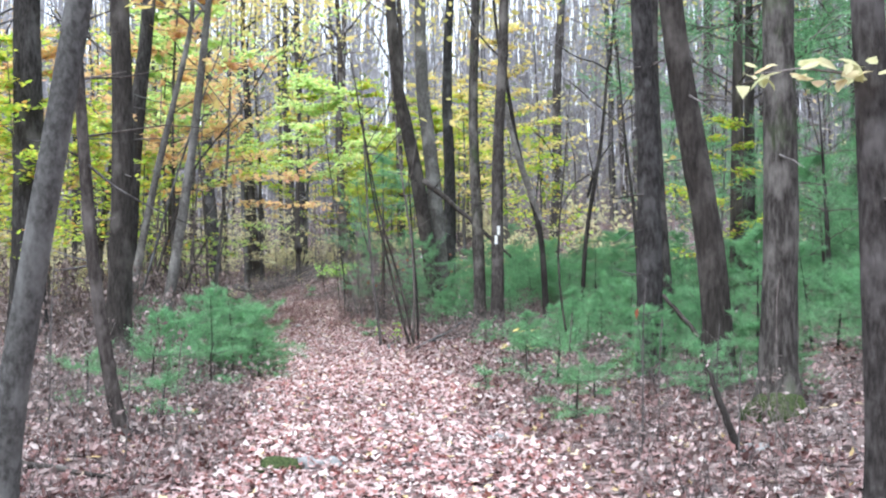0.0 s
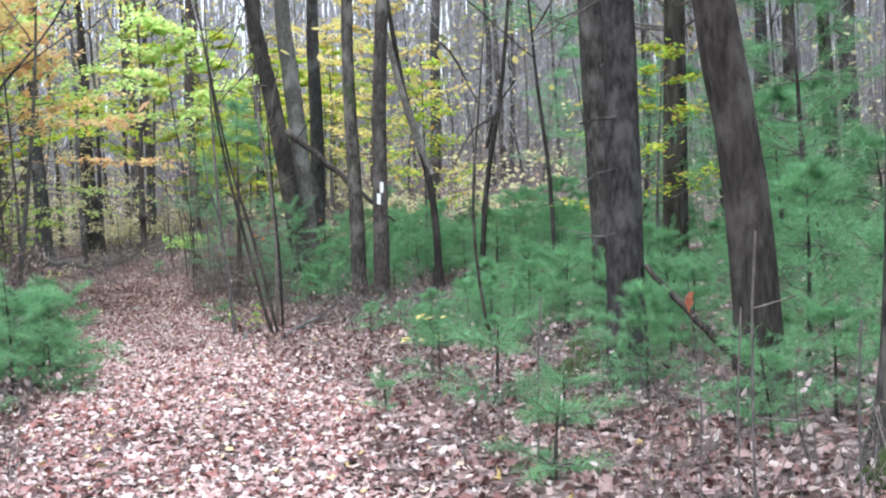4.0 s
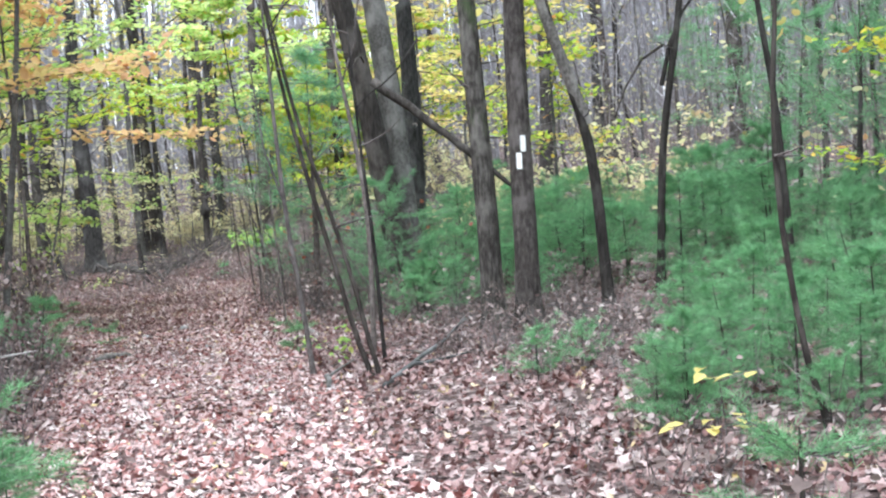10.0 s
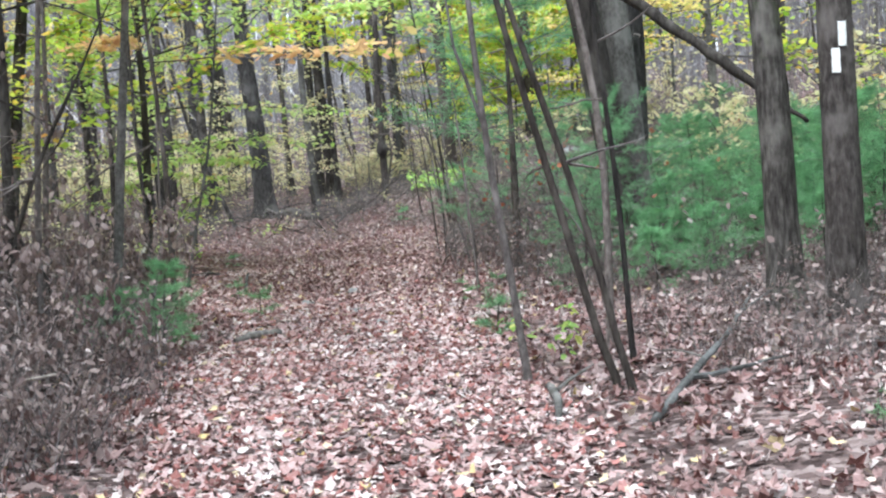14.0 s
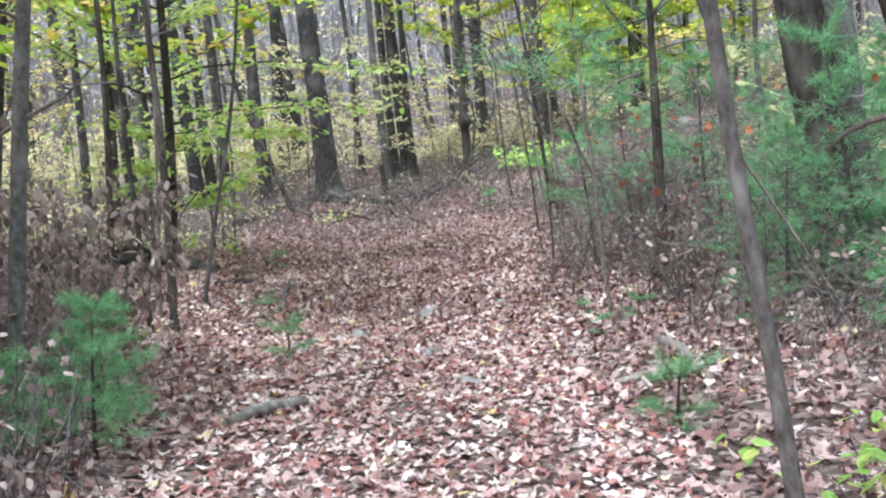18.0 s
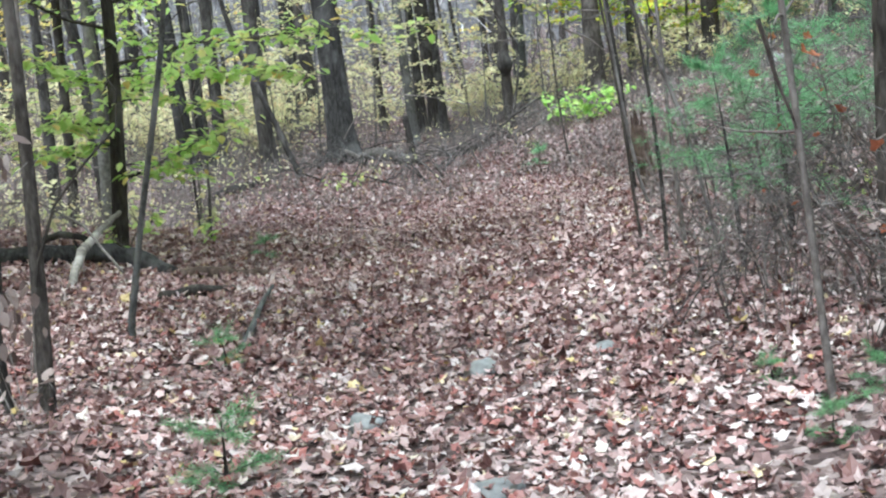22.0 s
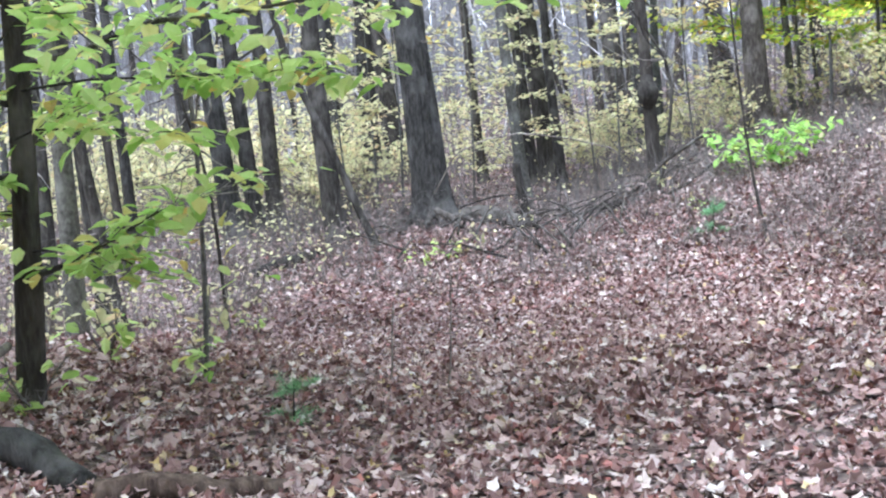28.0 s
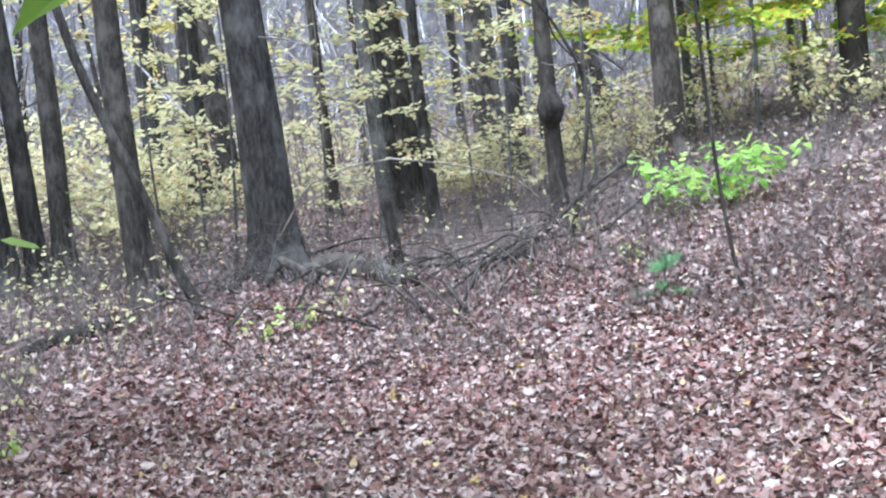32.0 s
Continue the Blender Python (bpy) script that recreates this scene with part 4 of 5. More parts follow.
# ---- shrubs ----
def shrub(name, label, stems, height, spread, leaf, count, size, shape="oval", mat=None, fine=3, group="", droop=0.4):
    """Several thin stems from one foot, forking into twigs, with or without leaves."""
    ob = new(name)
    tips, twigs = [], []
    for i in range(stems):
        a = rng.uniform(0, 6.28)
        lp = limb_points(rng.normal(0, 0.05, 3) * (1, 1, 0), (np.cos(a) * spread, np.sin(a) * spread, 1), height * rng.uniform(0.6, 1.1), 0.1, 6)
        part("stem", mesh_from("stem", *tube(lp, np.linspace(0.007, 0.0025, 7), 4), mat or TWIG), ob)
        for j in range(2, 7):
            for _ in range(fine):
                b = rng.uniform(0, 6.28)
                tp = limb_points(lp[j], (np.cos(b), np.sin(b), rng.uniform(0, 0.9)), height * rng.uniform(0.12, 0.34), 0.18, 2)
                twigs.append(tube(tp[::2], (0.003, 0.0012), 3))
                tips.append(tp[1:])
    tagged(part("twig_mass", mesh_from("twig_mass", *joined(twigs), mat or TWIG), ob), kind="stuff")
    if count:
        t = np.concatenate(tips)
        t = t[rng.integers(0, len(t), max(6, len(t) // 3))]
        c = t[rng.integers(0, len(t), count)] + rng.normal(0, 0.05, (count, 3))
        tagged(part("leaf_mass", mesh_from("leaf_mass", *leaves(c, size, 0.7 if shape == "lobed" else 0.35, droop, shape), leaf), ob), kind="stuff")
    return tagged(ob, label, "shrub", group)


BROWN = [shrub("oak_scrub", "low oak scrub with withered brown leaves", 3, 1.0, 0.5, LEAF_BROWN, 300, 0.062, "oval", group="brown undergrowth", droop=1.0),
         shrub("oak_scrub", "low oak scrub with withered brown leaves", 3, 1.35, 0.35, LEAF_BROWN, 260, 0.066, "oval", group="brown undergrowth", droop=1.1),
         shrub("bare_shrub", "bare brown shrub of thin upright stems", 3, 1.4, 0.3, None, 0, 0, group="bare undergrowth")]
BARE = [shrub("bare_shrub", "bare brown shrub of thin upright stems", 3, 1.1, 0.5, None, 0, 0, fine=4, group="bare undergrowth"),
        shrub("bare_shrub", "bare brown shrub of thin upright stems", 3, 0.8, 0.7, LEAF_BROWN, 40, 0.06, fine=4, group="bare undergrowth"), BROWN[2]]
GOLD = [shrub("golden_bush", "bush with small pale yellow leaves at the woodland edge", 7, 1.7, 0.6, LEAF_PALE, 330, 0.1, "plain", group="yellow bushes"),
        shrub("golden_bush", "bush with small pale yellow leaves at the woodland edge", 6, 1.3, 0.7, LEAF_PALE, 280, 0.095, "plain", group="yellow bushes")]
RED = [shrub("red_leaf_shrub", "thin shrub with a few dark red leaves", 5, 1.3, 0.35, LEAF_RED, 6, 0.06, "lobed", group="bare undergrowth")]
patch(BROWN, 66, -7.2, -2.8, 17.4, 25, 0.6, 1.2, lambda u, y: u < -1.9)
patch(BROWN, 8, -5.5, -2.6, 10.5, 15, 0.5, 0.8)
patch(BROWN, 10, 0.2, 3.5, 19.2, 24, 0.4, 0.7, lambda u, y: u > 3.0)
patch(BARE, 22, -2.6, 0.6, 23.8, 29.5, 0.8, 1.25, lambda u, y: 1.7 < u < 4)
patch(RED, 5, -1.6, 0.4, 24.5, 28.5, 0.9, 1.1, lambda u, y: 1.9 < u < 3.6)
patch(BARE, 46, -12.5, -4.4, 38.4, 43.5, 0.5, 1.0)
patch(BARE, 14, -4.4, 1.5, 38.5, 45, 0.5, 0.8)
patch(BARE, 14, -12.5, -9.2, 33.0, 38.5, 0.5, 0.9)
patch(GOLD, 34, -27, -10.5, 41, 58, 0.85, 1.4)
patch(GOLD, 30, -15, -3.5, 42.5, 54, 0.5, 0.9)
patch(BARE, 14, -1.5, 6, 28, 40, 0.7, 1.2)
patch(BROWN, 12, -1.6, 2.5, 24.5, 31, 0.5, 0.9, lambda u, y: u > 1.9)
patch(BARE, 26, -2.3, 0.4, 24.2, 32.5, 0.7, 1.3, lambda u, y: 1.65 < u < 4.2)
patch(BARE, 12, -1.3, 0.6, 21.8, 25.0, 0.5, 0.9, lambda u, y: u > 1.7)
patch(RED, 9, -2.1, 0.0, 24.3, 29.5, 0.8, 1.1, lambda u, y: 1.65 < u < 3.2)
patch(BARE, 18, -4.2, 1.5, 37.5, 44, 0.5, 0.9)
patch(GOLD, 7, -3.5, 2.5, 41.5, 46, 0.6, 0.9)
patch(BROWN[:2], 26, -4.8, -2.4, 14.5, 20.8, 0.4, 0.8, lambda u, y: -2.8 < u < -1.65)
patch(BARE, 10, -4.8, -2.2, 13.5, 20.5, 0.5, 0.9, lambda u, y: -3.0 < u < -1.7)
patch(BROWN, 9, -0.2, 1.7, 19.6, 22.6, 0.3, 0.5, lambda u, y: u > 1.9)
patch(BARE, 16, 1.1, 3.6, 5.5, 10.5, 0.3, 0.7, lambda u, y: u > 1.3)
patch(BARE, 12, -3.8, -1.7, 6.5, 11.5, 0.3, 0.7, lambda u, y: u < -1.4)
patch(GOLD, 34, -17, -9.4, 40.8, 48, 0.55, 0.95)
patch(BARE, 7, -2.5, -1.9, 26.4, 29.0, 0.5, 0.9)
patch(BARE, 26, -3.2, 0.5, 30, 38, 0.4, 0.75, lambda u, y: u > 2.2 - 0.35 * max(0, y - 33))
patch(BARE, 12, -0.2, 1.7, 18.9, 21.6, 0.3, 0.55, lambda u, y: u > 1.85)
for x, y, s in ((-2.55, 27.9, 0.6), (-2.5, 28.6, 0.65), (-2.65, 29.4, 0.5), (-2.35, 27.3, 0.6)):
    put(BARE, int(y * 10) % 2, x, y, s)
put(TALL, 1, -2.1, 27.7, 0.72)
HANGING = [shrub("oak_sapling", "oak sapling hung with pale withered leaves", 4, 2.1, 0.3, LEAF_BROWN, 200, 0.07, "oval", droop=1.15, group="brown undergrowth"),
           shrub("oak_sapling", "oak sapling hung with pale withered leaves", 3, 1.7, 0.4, LEAF_BROWN, 150, 0.065, "oval", droop=1.15, group="brown undergrowth")]
for x, y, s in ((-5.25, 21.3, 1.0), (-5.0, 22.2, 0.9), (-5.6, 22.8, 1.05), (-4.95, 20.6, 0.85), (-5.8, 20.9, 1.0), (-4.7, 18.9, 0.8), (-6.3, 22.0, 1.1)):
    put(HANGING, int(-x * 10) % 2, x, y, s)
patch(GOLD, 8, -20, -12, 33, 42, 0.9, 1.3)
patch(GOLD, 8, -4, 4, 46, 56, 0.9, 1.4)
patch(GOLD, 9, 0.2, 4.5, 28.5, 36, 0.9, 1.4)
patch(GOLD, 11, -15.5, -9.6, 25, 36, 0.9, 1.4)
patch(BARE, 14, 0.8, 4.5, 5, 20, 0.3, 0.6, lambda u, y: u > 1.6)
patch(BARE, 12, -5.5, -1.8, 6, 14, 0.3, 0.6, lambda u, y: u < -1.9)

# The bright green bush on the bank, the leafy sprig at the saplings' foot, seedlings.
stand(shrub("green_bush", "low bush with large fresh green and yellow leaves on the bank", 7, 0.9, 1.5, LEAF_GREEN, 300, 0.115), -3.85, 39.6)
stand(shrub("leafy_sprig", "bright yellow-green leafy sprig at the foot of the saplings", 2, 0.55, 0.45, LEAF_GREEN, 34, 0.1, fine=2), -0.92, 20.75, 0.0, 0.8)
SEED = [shrub("maple_seedling", "small seedling with flat yellow leaves", 2, 0.45, 0.4, LEAF_PALE, 20, 0.085, fine=2, group="yellow seedlings"),
        shrub("maple_seedling", "small seedling with flat yellow leaves", 3, 0.35, 0.6, LEAF_LIME, 24, 0.075, fine=2, group="yellow seedlings")]
def tiered(x, y, tiers, leaf, size, label):
    """A seedling that holds its leaves flat in a few tiers."""
    ob = empty("maple_seedling", x, y)
    top = tiers[-1][2]
    part("stem", mesh_from("stem", *tube(np.array([(0, 0, -0.02), (0.02, 0.01, top * 0.5), (0.0, 0.02, top)]), (0.005, 0.004, 0.002), 5), TWIG), ob)
    for dx, dy, z, reach, count in tiers:
        for i in range(count):
            a = 2.4 * i + rng.normal(0, 0.2)
            r = reach * rng.uniform(0.35, 1.0)
            tip = np.array([dx + r * np.cos(a), dy + 0.7 * r * np.sin(a), z + rng.normal(0, 0.012)])
            tw = np.array([(0.0, 0.01, z - 0.03), tip])
            part("twig", mesh_from("twig", *tube(tw, (0.002, 0.001), 3), TWIG), ob)
            part("leaf", mesh_from("leaf", *leaves(tip[None], size, 0.12, 0.1, "oval"), leaf), ob)
    return tagged(ob, label, "seedling", "yellow seedlings")


tiered(0.92, 14.4, ((0.0, 0.0, 0.24, 0.24, 11), (0.05, 0.0, 0.44, 0.15, 7)), LEAF_GOLD, 0.082, "thin seedling with flat yellow leaves in two tiers among the pines")
tiered(-10.15, 38.1, ((0.0, 0.0, 0.16, 0.12, 6), (0.0, 0.0, 0.3, 0.08, 5)), LEAF_ASH, 0.06, "withered weed with ash-pale leaves at the foot of the stand")
red = empty("oak_seedling", 1.42, 8.6)
part("stem", mesh_from("stem", *tube(np.array([(0, 0, -0.02), (0.02, 0.01, 0.5), (-0.02, 0.02, 1.02)]), (0.006, 0.004, 0.002), 5), TWIG), red)
part("leaf", mesh_from("leaf", *leaves(np.array([(-0.02, 0.0, 0.94)]), 0.078, 0.05, 1.35, "lobed"), LEAF_RED), red, "single large red leaf")
tagged(red, "thin bare oak seedling holding one dark red leaf", "seedling")
for x, y, s in ((-7.5, 38.2, 1.0), (-7.25, 38.35, 0.9), (-7.75, 38.05, 0.8), (-7.94, 31.9, 1.4), (-6.96, 31.4, 1.1), (-8.6, 31.2, 1.2), (-7.3, 30.3, 1.3), (-5.0, 39.6, 1.0), (-8.7, 35.6, 0.8), (-4.7, 38.4, 0.7), (-1.3, 29.4, 1.0), (-7.6, 32.4, 1.2), (-8.2, 32.6, 1.4)):
    put(SEED, int(x * 10) % 2, x, y, s)


# ---- logs, fallen branches, snag and stones ----
def log(name, label, points, radii, mat=DEADWOOD, forks=(), sides=10):
    """A fallen piece of wood through points given on the ground plan, with their height above it."""
    pts = np.array([(x, y, z_at(x, y) + h) for x, y, h in points])
    t = np.linspace(0, len(pts) - 1, 4 * len(pts))
    fine = np.stack([np.interp(t, np.arange(len(pts)), pts[:, i]) for i in range(3)], 1)
    fine[1:-1] += rng.normal(0, radii[0] * 0.12, fine[1:-1].shape)
    rad = np.interp(t, np.linspace(0, len(pts) - 1, len(radii)), radii)
    ob = new(name)
    ob.location = tuple(fine[0])
    caps = np.concatenate([[fine[0] - (fine[1] - fine[0]) * 0.02], fine, [fine[-1] + (fine[-1] - fine[-2]) * 0.02]])
    part("stem", mesh_from("stem", *tube(caps - fine[0], np.concatenate([[rad[0] * 0.1], rad, [rad[-1] * 0.1]]), sides, 0.06), mat, True), ob)
    for at, dx, dy, dz, r in forks:
        b = fine[int(at * (len(fine) - 1))] - fine[0]
        lp = limb_points(b, (dx, dy, dz), math.sqrt(dx * dx + dy * dy + dz * dz), 0.1, 5)
        part("branch", mesh_from("branch", *tube(lp, np.linspace(r, r * 0.35, 6), 6), mat), ob)
    return tagged(ob, label, "log" if radii[0] > 0.05 else "branch")


log("fallen_tree", "dark fallen trunk lodged against a standing tree", ((-0.5, 25.0, 3.05), (0.2, 24.6, 2.4), (0.72, 24.2, 1.85), (1.05, 23.95, 1.5), (1.3, 23.75, 1.22)), (0.062, 0.055, 0.05, 0.03, 0.018), BARK_DARK)
log("fallen_branch", "pale forked dead branch lying beside the trail", ((-0.54, 18.45, 0.03), (-0.3, 19.1, 0.1), (0.0, 19.9, 0.16), (0.24, 20.6, 0.22)), (0.024, 0.02, 0.009), BARK_BEECH, ((0.35, 0.5, 0.35, 0.02, 0.018), (0.7, 0.3, 0.5, 0.2, 0.009), (0.5, -0.3, 0.4, 0.1, 0.008), (0.85, 0.25, 0.1, 0.22, 0.007)))
log("fallen_branch", "grey dead branch half buried in leaves", ((-1.05, 19.75, 0.03), (-1.0, 19.2, 0.06), (-0.98, 18.6, 0.02)), (0.026, 0.024, 0.014), BARK_BEECH, ((0.4, 0.2, 0.2, 0.12, 0.014),))
log("fallen_branch", "grey weathered stick on the leaf litter", ((-1.8, 23.05, 0.02), (-1.55, 23.15, 0.05), (-1.34, 23.25, 0.03)), (0.022, 0.03, 0.03), DEADWOOD)
log("fallen_log", "short grey stub of weathered wood on the trail", ((-3.74, 22.5, 0.03), (-3.66, 22.68, 0.06), (-3.48, 22.95, 0.04)), (0.036, 0.042, 0.034), DEADWOOD)
log("fallen_branch", "split grey piece of weathered wood", ((-1.36, 23.4, 0.03), (-1.45, 23.75, 0.05), (-1.55, 24.12, 0.06)), (0.026, 0.036, 0.03), DEADWOOD)
log("fallen_log", "long dark rotting log lying before the beech", ((-8.7, 29.2, 0.07), (-7.7, 29.3, 0.08), (-7.1, 29.5, 0.1), (-6.8, 29.55, 0.09), (-6.48, 29.42, 0.02)), (0.075, 0.085, 0.085, 0.08, 0.06), BARK_OAK, ((0.45, 0.1, -0.3, 0.1, 0.02),))
log("fallen_log", "short brown log sunk in the leaves", ((-6.42, 29.38, 0.03), (-6.1, 29.52, 0.05), (-5.78, 29.7, 0.02)), (0.05, 0.055, 0.045), ROTTEN)
log("fallen_log", "broken piece of dark branch on the leaf litter", ((-6.0, 28.15, 0.03), (-5.8, 28.45, 0.05), (-5.72, 28.75, 0.03)), (0.045, 0.045, 0.03), BARK_DARK)
log("fallen_branch", "dark crooked branch at the foot of the beech", ((-8.35, 30.45, 0.06), (-8.0, 30.35, 0.16), (-7.75, 30.3, 0.14), (-7.5, 30.25, 0.02)), (0.03, 0.034, 0.03, 0.02), BARK_DARK)
log("fallen_branch", "pale stick leaning on a log", ((-6.8, 28.35, 0.02), (-7.0, 28.95, 0.2), (-7.15, 29.6, 0.32), (-7.2, 30.0, 0.42)), (0.035, 0.036, 0.028, 0.02), DEADWOOD)
log("fallen_branch", "thin bare branch lying over the log", ((-6.5, 28.6, 0.12), (-7.0, 29.0, 0.4), (-7.6, 29.4, 0.52), (-8.2, 29.7, 0.5)), (0.012, 0.01, 0.005), TWIG, ((0.5, -0.3, 0.2, 0.1, 0.006),), sides=6)
log("fallen_branch", "short grey branch on the leaf litter", ((-4.9, 26.85, 0.03), (-5.15, 27.8, 0.06), (-5.35, 28.6, 0.06)), (0.024, 0.02, 0.011), BARK_BEECH)
log("fallen_log", "dark rotting log at the foot of the stand", ((-9.75, 37.9, 0.03), (-9.45, 38.2, 0.05), (-9.15, 38.5, 0.05)), (0.06, 0.07, 0.06), BARK_DARK)
log("fallen_branch", "dead branch leaning up out of the brush", ((-5.75, 39.2, 0.05), (-5.4, 39.4, 0.2), (-5.05, 39.65, 0.4), (-4.7, 39.9, 0.5), (-4.45, 40.1, 0.55)), (0.02, 0.026, 0.026, 0.02, 0.012), BARK_DARK, ((0.55, 0.25, 0.1, 0.3, 0.008), (0.35, -0.1, 0.1, -0.25, 0.008)))
log("fallen_branch", "bare grey branch lying in the undergrowth", ((-4.6, 17.3, 0.12), (-4.0, 17.9, 0.3), (-3.6, 18.8, 0.36)), (0.016, 0.014, 0.008), DEADWOOD, ((0.5, 0.2, 0.6, 0.2, 0.008), (0.3, -0.5, 0.3, 0.1, 0.008)))
# Added dark shape: only the shade under the low pines lies here.
log("rotten_log", "dark log shape standing in for the shade under the low pines", ((-3.5, 16.3, 0.02), (-3.25, 16.7, 0.03), (-3.1, 17.1, 0.03), (-3.0, 17.6, 0.0)), (0.05, 0.07, 0.065, 0.04), BARK_DARK)
log("fallen_branch", "dark dead stick at the edge of the trail beside the pines", ((-2.95, 15.75, 0.05), (-2.65, 15.95, 0.05), (-2.38, 16.05, 0.02)), (0.03, 0.028, 0.02), BARK_DARK)
log("fallen_branch", "bleached forked branch lying over the low pines", ((-3.3, 15.6, 0.4), (-2.95, 15.62, 0.6), (-2.68, 15.6, 0.7), (-2.25, 15.6, 0.77)), (0.008, 0.007, 0.004), DEADWOOD, ((0.3, 0.3, 0.05, -0.1, 0.005), (0.6, 0.2, 0.1, 0.16, 0.004)), sides=6)
log("fallen_branch", "dark stick at the edge of the trail", ((-2.8, 7.05, 0.03), (-2.4, 7.0, 0.06), (-2.0, 6.95, 0.03)), (0.022, 0.02, 0.012), BARK_DARK)
stick = log("fallen_branch", "long thin dead stick leaning in the young pines", ((-0.45, 23.63, 0.0), (-0.9, 23.64, 0.82), (-1.24, 23.65, 1.42), (-1.29, 23.66, 1.62)), (0.009, 0.008, 0.004), TWIG, sides=6)
for spot in ((-0.8, 0.02, 1.5), (-0.83, 0.0, 1.57)):
    part("leaf", mesh_from("leaf", *leaves(np.array([spot]), 0.08, 0.3, 0.9, "oval"), LEAF_BROWN), stick, "pale withered leaf caught on the tip")
log("fallen_branch", "short dark upright stick leaning in the leaves", ((1.85, 7.4, 0.0), (1.75, 7.45, 0.3), (1.68, 7.5, 0.55)), (0.026, 0.022, 0.012), BARK_DARK)
log("fallen_branch", "dead branch propped against a brown pine", ((2.85, 11.5, 0.02), (2.55, 11.8, 0.4), (2.25, 12.1, 0.85)), (0.03, 0.028, 0.02), BARK_DARK)
log("rotten_log", "crumbling dark log at the foot of the great oak", ((-7.65, 39.75, 0.12), (-7.3, 39.75, 0.1), (-6.95, 39.45, 0.06), (-6.6, 39.15, 0.04)), (0.12, 0.13, 0.11, 0.07), BARK_DARK)
log("broken_stub", "short broken stub standing in the brush", ((-6.86, 39.9, 0.0), (-6.89, 39.9, 0.35), (-6.93, 39.9, 0.75)), (0.075, 0.06, 0.055), BARK_DARK)
log("arching_branch", "thin dead branch arching over the brush", ((-7.6, 38.4, 0.7), (-7.33, 38.48, 1.11), (-6.96, 38.55, 1.26), (-6.58, 38.62, 1.3), (-6.04, 38.72, 1.14), (-5.58, 38.8, 0.84), (-5.32, 38.84, 0.51), (-5.1, 38.9, 0.0)), (0.009, 0.008, 0.006), TWIG, sides=5)
log("fallen_branch", "bare pale branch lying over the young pines", ((-3.2, 15.2, 0.3), (-2.94, 15.31, 0.51), (-2.5, 15.41, 0.74), (-2.2, 15.47, 0.78)), (0.007, 0.006, 0.003), TWIG, ((0.3, 0.4, 0.1, -0.08, 0.006), (0.5, 0.3, 0.3, 0.15, 0.006)), sides=6)
for i in range(64):
    x, y = rng.uniform(-8.3, -4.9), rng.uniform(38.0, 40.6)
    a, ln = rng.uniform(0, 3.1), rng.uniform(0.4, 1.2)
    log("brush_stick", "dead stick in a heap of brush below the oak", ((x, y, rng.uniform(0, 0.1)), (x + ln / 2 * np.cos(a), y + ln / 2 * np.sin(a), rng.uniform(0.06, 0.26)), (x + ln * np.cos(a), y + ln * np.sin(a), rng.uniform(0, 0.3))),
        (0.016, 0.012, 0.005), BARK_DARK, sides=5)


def snag(x, y):
    """A broken rotten trunk with a jagged top and a shelf of bark."""
    ob = empty("broken_snag", x, y)
    zz = np.linspace(-0.1, 0.72, 9)
    pts = np.stack([-0.16 * zz, 0.03 * zz, zz], 1)
    v, f = tube(pts, np.interp(zz, (-0.1, 0.3, 0.5, 0.72), (0.085, 0.07, 0.08, 0.055)), 12, 0.1)
    v[-12:, 2] += rng.uniform(-0.12, 0.14, 12)
    part("trunk", mesh_from("trunk", v, f, ROTTEN), ob)
    lp = np.array([(-0.07, -0.05, 0.3), (-0.16, -0.08, 0.34), (-0.18, -0.08, 0.44)])
    part("bark_shelf", mesh_from("bark_shelf", *tube(lp, (0.05, 0.045, 0.02), 8, 0.1), ROTTEN), ob)
    return tagged(ob, "short broken reddish-brown snag with a jagged top", "stump")


snag(-2.72, 32.2)


def stone(x, y, w, d, h, mat=ROCK, label="half-buried grey stone among fallen leaves", name="stone"):
    bm = bmesh.new()
    bmesh.ops.create_icosphere(bm, subdivisions=3, radius=1)
    o = Vector((x * 3.1, y * 2.7, w * 9))
    for v in bm.verts:
        k = 1 + 0.35 * noise.noise(v.co * 1.3 + o) + 0.12 * noise.noise(v.co * 4 + o)
        v.co = Vector((v.co.x * w * k, v.co.y * d * k, max(v.co.z, -0.4) * h * k))
    for f in bm.faces:
        f.smooth = True
    me = bpy.data.meshes.new(name)
    bm.to_mesh(me)
    bm.free()
    me.materials.append(mat)
    ob = new(name, me)
    ob.location, ob.rotation_euler = (x, y, z_at(x, y) - 0.005), (0, 0, x * 5)
    return tagged(ob, label, "stone")


stone(-1.14, 7.74, 0.17, 0.13, 0.09, MOSS, "flat stone covered in green moss", "mossy_stone")
stone(-0.98, 7.82, 0.1, 0.1, 0.07)
stone(-0.81, 7.86, 0.11, 0.09, 0.06)
stone(-2.69, 23.44, 0.14, 0.09, 0.05)
stone(-3.4, 26.13, 0.11, 0.09, 0.07)
stone(-3.77, 25.32, 0.1, 0.08, 0.07)
stone(-2.84, 26.36, 0.1, 0.07, 0.05)
stone(-3.1, 24.5, 0.1, 0.08, 0.04)
stone(2.06, 13.1, 0.16, 0.14, 0.15, MOSS, "dark mossy stump hidden in the bushes", "mossy_stump")
stone(1.86, 12.8, 0.13, 0.12, 0.13, MOSS, "dark mossy stump hidden in the bushes", "mossy_stump")
stone(2.3, 13.9, 0.3, 0.2, 0.12, MOSS, "low green mound of moss", "moss_mound")
stone(2.42, 8.7, 0.26, 0.2, 0.2, MOSS, "green moss mound against the foot of an oak", "moss_mound")
stone(1.95, 7.42, 0.11, 0.09, 0.07)
